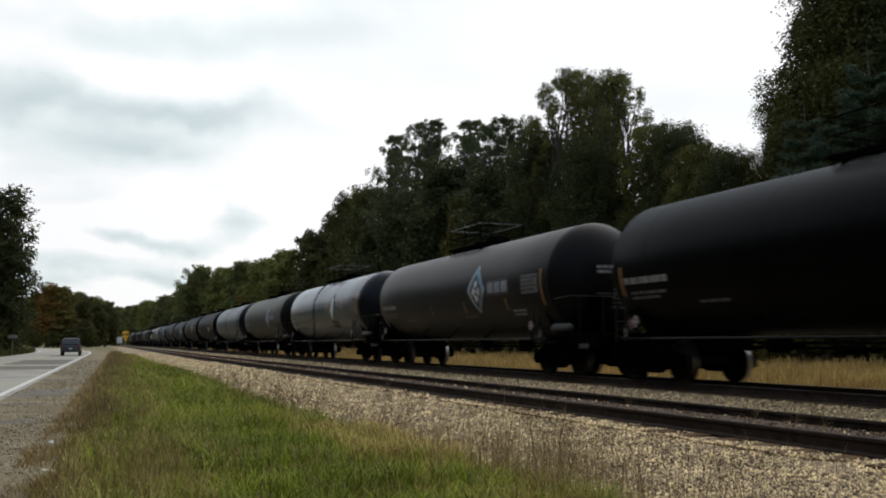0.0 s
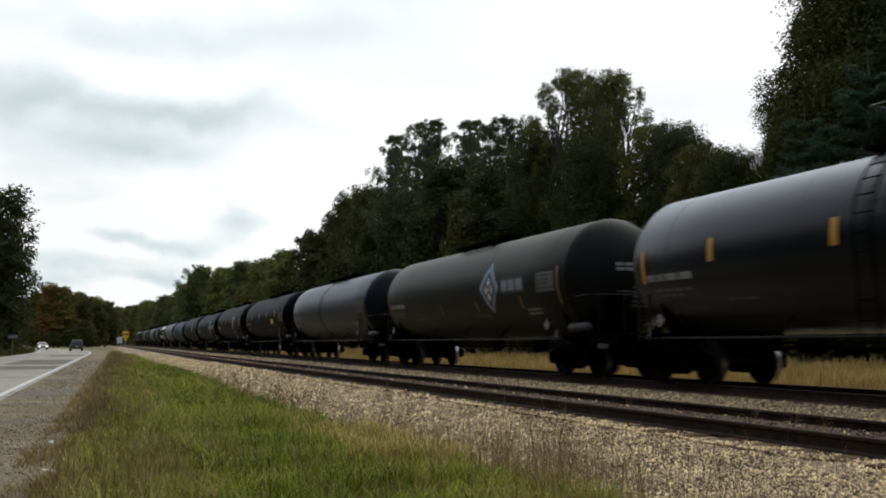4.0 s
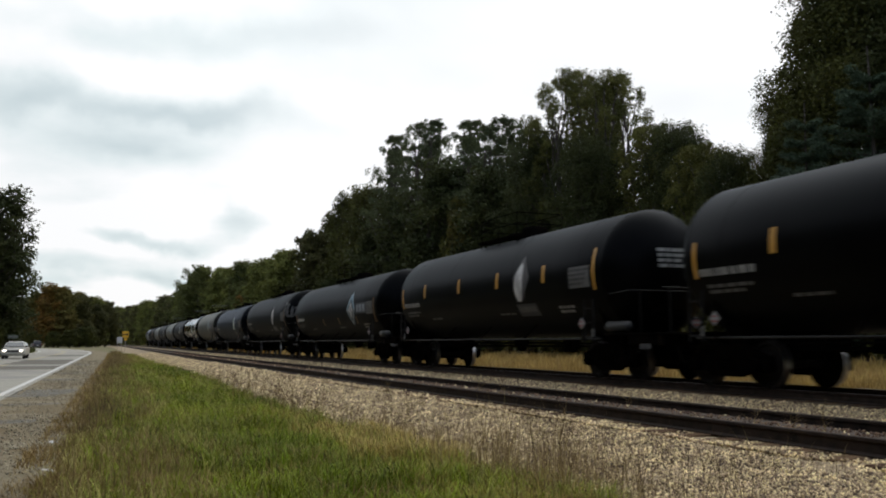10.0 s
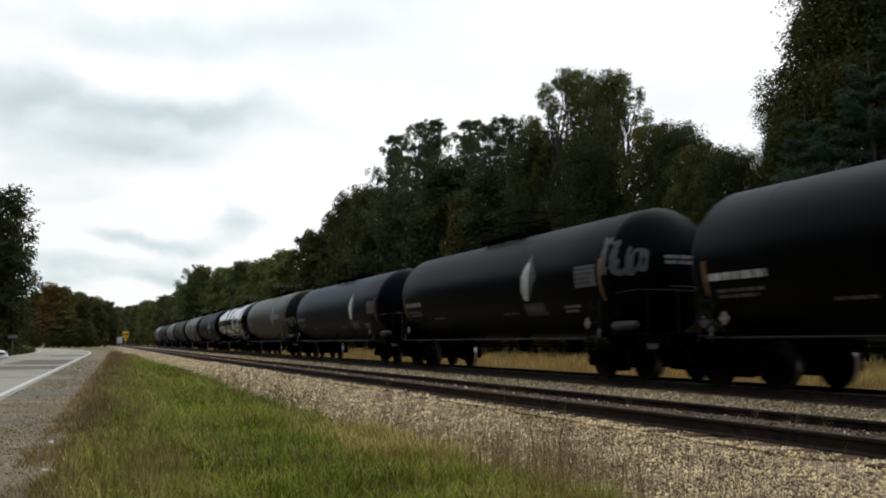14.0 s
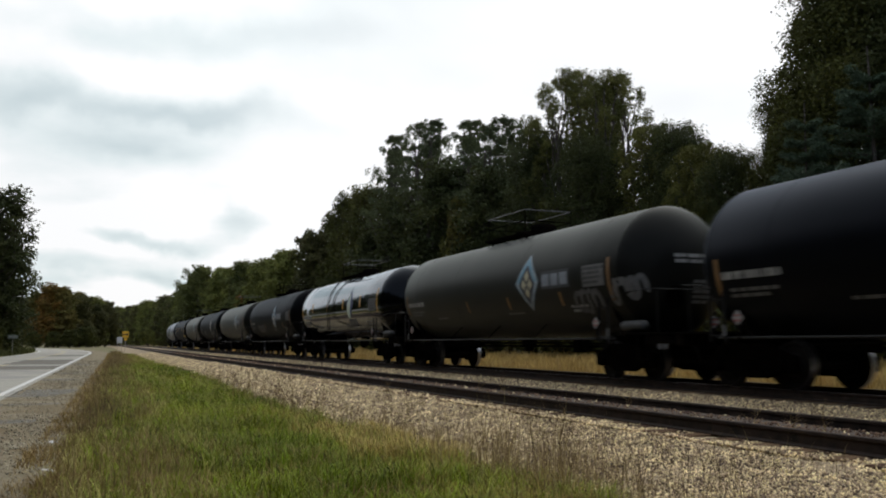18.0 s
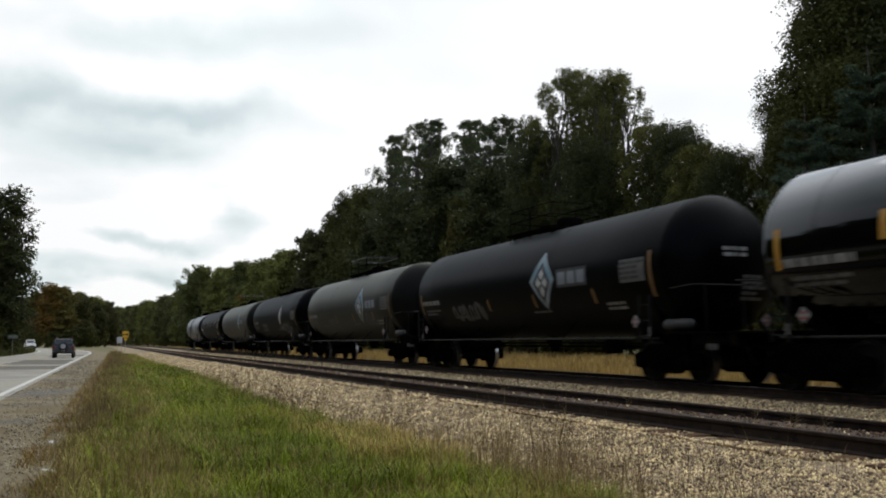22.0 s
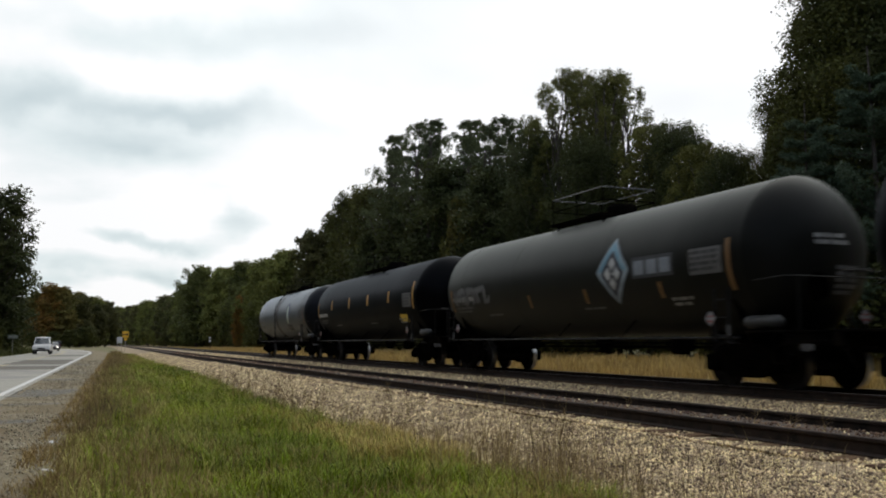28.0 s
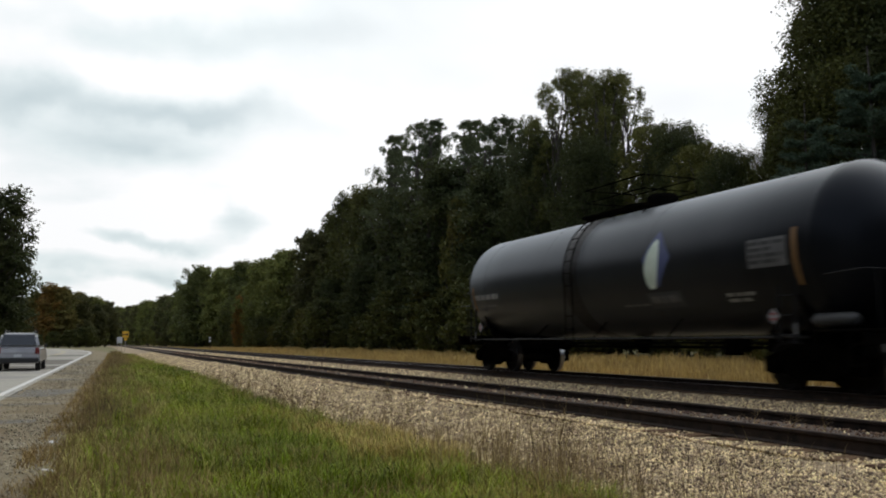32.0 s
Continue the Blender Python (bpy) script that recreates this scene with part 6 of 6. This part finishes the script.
def vehicle(kind, paint, name, label, category, lit=False, spare=False, rack=False):
    ln, wd, low, up, (w0, w1), wr, axles, wins = SHAPES[kind]
    v = thing(name, label, category)
    body = prism(low, -wd / 2, wd / 2)
    bmesh.ops.bevel(body, geom=list(body.edges), offset=0.09, segments=3, affect="EDGES")
    part("body", body, M[paint], v, smooth=False)
    part("cabin", cabin(up, w0, w1), M[paint], v)
    zs = [z for _, z in up]
    lo, hi = min(zs), max(zs)

    def half(z):
        return w0 + (w1 - w0) * (z - lo) / (hi - lo)

    (xa, za), (xb, zb) = up[0], up[1]
    (xe, ze), (xf, zf) = up[-2], up[-1]
    z0, z1 = lo + 0.10, hi - 0.10

    def at_z(p, q, z):
        return p[0] + (q[0] - p[0]) * (z - p[1]) / (q[1] - p[1])

    for s in (-1, 1):
        for x0, x1 in wins:
            a0 = min(x1, at_z((xe, ze), (xf, zf), z0) - 0.1)
            a1 = min(x1, at_z((xe, ze), (xf, zf), z1) - 0.08)
            b0, b1 = max(x0, at_z((xa, za), (xb, zb), z0) + 0.08), max(x0, at_z((xa, za), (xb, zb), z1) + 0.08)
            part("side_window", pane([(x, s * (half(z) + 0.003), z) for x, z in (((b0, z0), (a0, z0), (a1, z1), (b1, z1))[::s])]), M["car_glass"], v)
    k = 0.86
    part("windscreen", pane([(at_z((xe, ze), (xf, zf), z) + 0.012, y * half(z) * k, z + 0.006) for y, z in ((-1, z0 - 0.03), (1, z0 - 0.03), (1, z1), (-1, z1))]), M["screen_glass"], v)
    part("rear_window", pane([(at_z((xa, za), (xb, zb), z) - 0.012, y * half(z) * k, z + 0.006) for y, z in ((1, z0), (-1, z0), (-1, z1), (1, z1))]), M["car_glass"], v)
    xr, xf2 = low[1][0], max(x for x, _ in low)
    part("front_bumper", box(xf2 - 0.12, xf2 + 0.06, -wd / 2 + 0.03, wd / 2 - 0.03, wr, wr + 0.2, 0.04), M["trim_black"] if kind != "sedan" else M[paint], v)
    part("rear_bumper", box(xr - 0.07, xr + 0.12, -wd / 2 + 0.03, wd / 2 - 0.03, wr + 0.02, wr + 0.24, 0.04), M["trim_black"] if kind != "sedan" else M[paint], v)
    part("grille", box(xf2 - 0.03, xf2 + 0.02, -0.42, 0.42, wr + 0.24, wr + 0.40, 0.015), M["trim_black"], v)
    part("number_plate", box(xr - 0.09, xr - 0.06, -0.16, 0.16, wr + 0.27, wr + 0.40), M["plate"], v, "blank pale number plate")
    for s in (-1, 1):
        zl = wr + 0.36
        part("headlight", box(xf2 - 0.16, xf2 + 0.012, s * (wd / 2 - 0.28) - 0.10, s * (wd / 2 - 0.28) + 0.10, zl - 0.05, zl + 0.05, 0.02), M["lamp_lit"] if lit else M["lamp_clear"], v, "lit headlamp" if lit else "")
        zt = lo - 0.12
        part("tail_light", box(xr - 0.025, xr + 0.1, s * (wd / 2 - 0.12) - 0.09, s * (wd / 2 - 0.12) + 0.09, zt - 0.18, zt + 0.12, 0.02), M["tail_red"], v, "red tail lamp")
        part("mirror", box(1.0, 1.1, s * (wd / 2 + 0.02) - 0.07, s * (wd / 2 + 0.02) + 0.07, lo + 0.02, lo + 0.15, 0.02), M["trim_black"], v)
        for ax in axles:
            w = shared_part("wheel", "tyre_" + kind, lambda: lathe([(-0.1, wr * 0.62), (-0.11, wr * 0.9), (-0.08, wr), (0.08, wr), (0.11, wr * 0.9), (0.1, wr * 0.62)], 24, "y"), M["tyre"], v, smooth=False)
            w.matrix_basis = Matrix.Translation((ax, s * (wd / 2 - 0.11), wr))
            shared_part("rim", "rim_%s_%d" % (kind, s), lambda: rim_mesh(wr, s), M["alloy"], w)
            CAR_WHEELS.append((v, w, wr))
    if spare:
        sp = part("spare_wheel", lathe([(-0.1, 0.2), (-0.11, 0.32), (-0.08, 0.36), (0.08, 0.36), (0.11, 0.32), (0.1, 0.2)], 24, "x", (xr - 0.14, 0, 1.0)), M["tyre"], v)
        part("wheel_cover", lathe([(-0.13, 0.001), (-0.12, 0.2), (-0.05, 0.21)], 20, "x", (xr - 0.14, 0, 1.0)), M["alloy"], sp, "bright hub of the spare wheel")
    if rack:
        for s in (-1, 1):
            part("roof_rail", tube([(-1.9, s * 0.62, hi + 0.01), (-1.85, s * 0.62, hi + 0.09), (0.0, s * 0.62, hi + 0.09), (0.1, s * 0.62, hi + 0.01)], 0.022, 5), M["trim_black"], v)
    return v


def rim_mesh(wr, s):
    bm = add_lathe(bmesh.new(), [(s * 0.085, 0.05), (s * 0.06, 0.09), (s * 0.06, wr * 0.6), (s * 0.1, wr * 0.64)], 20, "y")
    for k in range(5):
        add_box(bm, 0.05, wr * 0.6, s * 0.075 - 0.012, s * 0.075 + 0.012, -0.03, 0.03, m=Matrix.Rotation(2 * math.pi * k / 5, 4, "Y"))
    bmesh.ops.recalc_face_normals(bm, faces=bm.faces)
    return bm


CAR_WHEELS = []
dark_suv = vehicle("suv", "car_dark", "sport_utility_car", "dark sport utility car driving away", "car", rack=True)
silver_sedan = vehicle("sedan", "car_champagne", "sedan_car", "silver sedan with lit headlamps", "car", lit=True)
white_sedan = vehicle("sedan", "car_white", "sedan_car", "white sedan turning out of a side lane", "car")
jeep = vehicle("compact", "car_dark", "sport_utility_car", "dark sport utility car with a spare wheel behind", "car", spare=True, rack=True)
white_van = vehicle("van", "car_white", "passenger_van", "white passenger van with a grey front", "van")
dark_sedan = vehicle("sedan", "car_maroon", "sedan_car", "dark maroon sedan with lit headlamps", "car", lit=True)
silver_suv = vehicle("suv", "car_silver", "sport_utility_car", "silver-grey sport utility car driving away", "car", rack=True)


def road_pose(y, off, forward):
    x = road_edge(y) + off
    slope = (road_edge(y + 1) - road_edge(y - 1)) / 2
    a = math.atan2(1, slope) if forward else math.atan2(-1, -slope)
    return Matrix.Translation((x, y, fall(y) - 0.401)) @ Matrix.Rotation(a, 4, "Z")


def lane_y(y0, t0, v, t):
    return y0 + v * (t - t0)


# vehicle, place along the road at a time, speed along it, place across it
TRAFFIC = [(dark_suv, 144, 3.5, 13.0, -1.4), (silver_sedan, 128, 7.27, -17.0, -5.0), (jeep, 98.5, 22.75, 19.0, -1.4), (white_van, 142, 26.16, -16.3, -5.0),
           (dark_sedan, 137.0, 28.59, -18.0, -4.8), (silver_suv, 47.4, 32.0, 20.0, -1.5)]
TURNING = [(0.0, -60.0, 63.0, 0.0), (11.5, -20.0, 63.0, 0.0), (12.8, -9.6, 63.1, -3.0), (13.5, -6.9, 63.0, -10.0), (13.9, -6.15, 62.4, -33.0), (14.2, -5.85, 61.6, -50.0), (14.5, -5.75, 60.5, -62.0), (15.3, -5.7, 55.0, -91.0), (20.0, -7.6, 2.0, -92.2), (32.0, -14.6, -180.0, -92.2)]

# ---- signs and litter ----
M["sign_yellow"] = mat("yellow_sign_face", (0.62, 0.34, 0.01), (0.72, 0.42, 0.02), 9.0, 0.45)
M["sign_black"] = mat("black_sign_paint", (0.01, 0.01, 0.01), (0.015, 0.015, 0.015), 9.0, 0.5)
M["sign_back"] = mat("pale_grey_metal", (0.42, 0.43, 0.44), (0.52, 0.53, 0.54), 9.0, 0.5, metal=0.3)
M["sign_green"] = mat("faded_green_sign", (0.07, 0.085, 0.065), (0.10, 0.12, 0.09), 9.0, 0.5)
M["post_dark"] = mat("dull_galvanised_post", (0.12, 0.12, 0.115), (0.18, 0.18, 0.17), 9.0, 0.7)
M["post_wood"] = mat("weathered_post", (0.30, 0.26, 0.2), (0.42, 0.37, 0.3), 9.0, 0.85, bump=0.3, bscale=40)
M["litter"] = mat("crumpled_white_plastic", (0.55, 0.55, 0.56), (0.75, 0.75, 0.76), 30.0, 0.5)


def facing(x, y, z):
    """A pose at which a sign's face, its minus y side, looks at the road user near the camera."""
    return Matrix.Translation((x, y, z)) @ Matrix.Rotation(-math.atan2(x, y), 4, "Z")


def arrow_sign():
    x, y = 7.54, 149.3
    g = fall(y) - 0.28
    t = thing("arrow_sign", "yellow warning sign with a black double arrow on a post", "road sign", m=facing(x, y, g))
    part("post", box(-0.05, 0.05, -0.05, 0.05, -0.3, 3.0, 0.008), M["post_wood"], t)
    face = part("sign_face", box(-0.47, 0.47, -0.09, -0.06, 2.0, 2.98, 0.01), M["sign_yellow"], t, "yellow sign face")
    bm = bmesh.new()
    for s in (-1, 1):
        pts = [(0.0, 0.08), (0.2 * s, 0.08), (0.2 * s, 0.24), (0.43 * s, 0.0), (0.2 * s, -0.24), (0.2 * s, -0.08), (0.0, -0.08)]
        bm.faces.new([bm.verts.new((px, -0.094, 2.47 + pz)) for px, pz in (pts if s < 0 else pts[::-1])])
    part("arrow", bm, M["sign_black"], face)
    for z in (2.1, 2.85):
        part("bolt", lathe([(-0.1, 0.02), (-0.09, 0.025)], 8, "y", (0, 0, z)), M["sign_back"], t)
    part("lower_plate", box(-0.22, 0.22, -0.09, -0.06, 1.55, 1.85, 0.01), M["sign_yellow"], t, "small yellow plate below the sign")


def white_board():
    x, y = 7.0, 156.1
    t = thing("marker_board", "pale grey marker board on two posts", "sign", m=facing(x, y, fall(y) - 0.28))
    part("board", box(-0.42, 0.42, -0.06, -0.03, 1.1, 2.1, 0.01), M["sign_back"], t)
    for s in (-0.3, 0.3):
        part("post", box(s - 0.04, s + 0.04, -0.03, 0.05, -0.3, 2.05, 0.006), M["post_wood"], t)


def street_sign():
    x, y = -6.9, 106
    x = road_edge(y) - 7.6
    t = thing("street_sign", "small faded green street sign on a post", "road sign", m=facing(x, y, ground_level(x, y)))
    part("post", lathe([(-0.3, 0.03), (2.25, 0.03)], 10, "z"), M["post_dark"], t)
    part("name_board", box(-0.5, 0.5, -0.045, -0.032, 1.75, 2.15, 0.004), M["sign_green"], t)
    part("name_bar", box(-0.38, 0.38, -0.050, -0.046, 1.88, 2.02), M["post_dark"], t)


def mile_post():
    x, y = 21.4, 154.4
    t = thing("line_marker", "small white marker on a post beside the track", "marker", m=facing(x, y, fall(y) - 0.55))
    part("post", box(-0.05, 0.05, -0.04, 0.04, -0.3, 1.7, 0.006), M["sign_black"], t)
    part("plate", box(-0.14, 0.14, -0.065, -0.041, 1.55, 1.95, 0.005), M["litter"], t)
    part("plate", box(-0.14, 0.14, -0.065, -0.041, 2.1, 2.4, 0.005), M["litter"], t)


def crumpled(x, y, sx, sy, sz, seed, label):
    rng = np.random.default_rng(seed)
    bm = bmesh.new()
    bmesh.ops.create_icosphere(bm, subdivisions=2, radius=1.0)
    for v in bm.verts:
        v.co *= 0.7 + 0.5 * rng.random()
        v.co.x, v.co.y, v.co.z = v.co.x * sx, v.co.y * sy, max(-0.3, v.co.z) * sz
    ob = part("litter", bm, M["litter"])
    ob.matrix_basis = Matrix.Translation((x, y, ground_level(x, y) + 0.3 * sz + 0.03))
    tagged(ob, label, "litter")


arrow_sign()
white_board()
street_sign()
mile_post()
crumpled(-0.22, 12.8, 0.06, 0.045, 0.04, 1, "crumpled white paper cup in the verge")
crumpled(-0.2, 10.1, 0.08, 0.045, 0.03, 2, "crumpled pale plastic wrapper in the verge")


# ---- single weeds before the ballast ----
def dock_weed(x, y, h, seed, label):
    """A dried weed: a stalk, side twigs and seed clusters."""
    rng = np.random.default_rng(seed)
    t = thing("weed_plant", label, "weed", "dried weeds at the ballast", m=Matrix.Translation((x, y, ground_level(x, y) if x - shift(y) < 4.5 else fall(y) + np.interp(x - shift(y), [a for a, _ in SECTION], [b for _, b in SECTION]))))
    bm = bmesh.new()
    top = Vector((rng.normal() * 0.06, rng.normal() * 0.06, h))
    pts = limb(bm, (0, 0, -0.05), top, 0.006, 0.003, rng, 5, 0.4)
    cs = []
    for k in range(9):
        p = Vector((0, 0, 0)).lerp(top, 0.35 + 0.07 * k)
        q = p + Vector((rng.normal() * 0.09, rng.normal() * 0.09, 0.05 + 0.06 * rng.random()))
        add_tube(bm, [p, q], 0.003, 4, 0.002)
        cs.append(np.array(q) + rng.normal(size=(14, 3)) * [0.014, 0.014, 0.03])
    part("stalk", bm, M["weed"], t)
    tagged(part_mesh("seed_head", leaves_mesh("seed_head", np.concatenate(cs), 0.016, rng), M["seed"], t), kind="stuff")


M["seed"] = leaf_mat("dark_brown_seed", (0.075, 0.052, 0.036), (0.14, 0.10, 0.065), 0.3)
rnd = random.Random(9)
for i in range(30):
    y = 6.5 + 20 * rnd.random() ** 1.3
    x = float(verge_hi(np.array(y))) + rnd.uniform(-0.5, 1.3) * (0.6 if i % 3 else 1.0)
    dock_weed(x, y, rnd.uniform(0.35, 0.75), i, "dried brown weed standing before the ballast")
for i, (x, y, h) in enumerate(((4.0, 12.7, 0.42), (4.05, 11.2, 0.50), (4.38, 11.0, 0.36), (4.30, 10.4, 0.52), (4.9, 13.2, 0.35), (6.98, 13.9, 0.42), (7.16, 15.4, 0.36), (7.28, 10.7, 0.34), (7.30, 8.2, 0.34), (7.28, 7.05, 0.42), (7.25, 7.5, 0.3))):
    dock_weed(x, y, h, 100 + i, "dark dried weed with heavy seed heads")

# ---- ties, laid last ----
tie_mesh = box(-1.3, 1.3, -0.115, 0.115, -0.16, 0.0, 0.012)
tme = bpy.data.meshes.new("tie")
tie_mesh.to_mesh(tme)
tie_mesh.free()
rnd = random.Random(3)
for tr, centre in zip(tracks, (NEAR_TRACK, FAR_TRACK)):
    for i in range(130):
        y = -2.0 + 0.55 * i
        ob = part_mesh("tie", tme, M["tie"], tr)
        ob.matrix_basis = Matrix.Translation(along(centre + rnd.uniform(-0.05, 0.05), y, -0.172)) @ Matrix.Rotation(-heading(y) + rnd.uniform(-0.015, 0.015), 4, "Z")


def motions():
    """All that moves: the train with its wheels, and the traffic."""
    for c, car in TRAIN:
        rows = []
        for i in range(33):
            rows.append((float(i), car_pose(c - train_run(i))))
        walk(car, rows)
    for w, ax in WHEELS:
        rows = []
        for i in range(481):
            t = i / 15
            rows.append((t, Matrix.Translation((ax, 0, 0.457)) @ Matrix.Rotation(train_run(t) / 0.457, 4, "Y")))
        walk(w, rows)

    for v, y0, t0, speed, off in TRAFFIC:
        rows = [(i / 2, road_pose(lane_y(y0, t0, speed, i / 2), off, speed > 0)) for i in range(65)]
        walk(v, rows)
    walk(white_sedan, [(t, Matrix.Translation((x, y, max(ground_level(x, y), fall(y) - 0.401))) @ Matrix.Rotation(radians(a), 4, "Z")) for t, x, y, a in TURNING])
    speeds = {v: abs(speed) for v, y0, t0, speed, off in TRAFFIC}
    for v, w, wr in CAR_WHEELS:
        turn, base = min(1.5, speeds.get(v, 8.0) / wr / 30), w.matrix_basis.translation.copy()
        rows = [(i / 30, Matrix.Translation(base) @ Matrix.Rotation(turn * i, 4, "Y")) for i in range(961)]
        walk(w, rows)


motions()
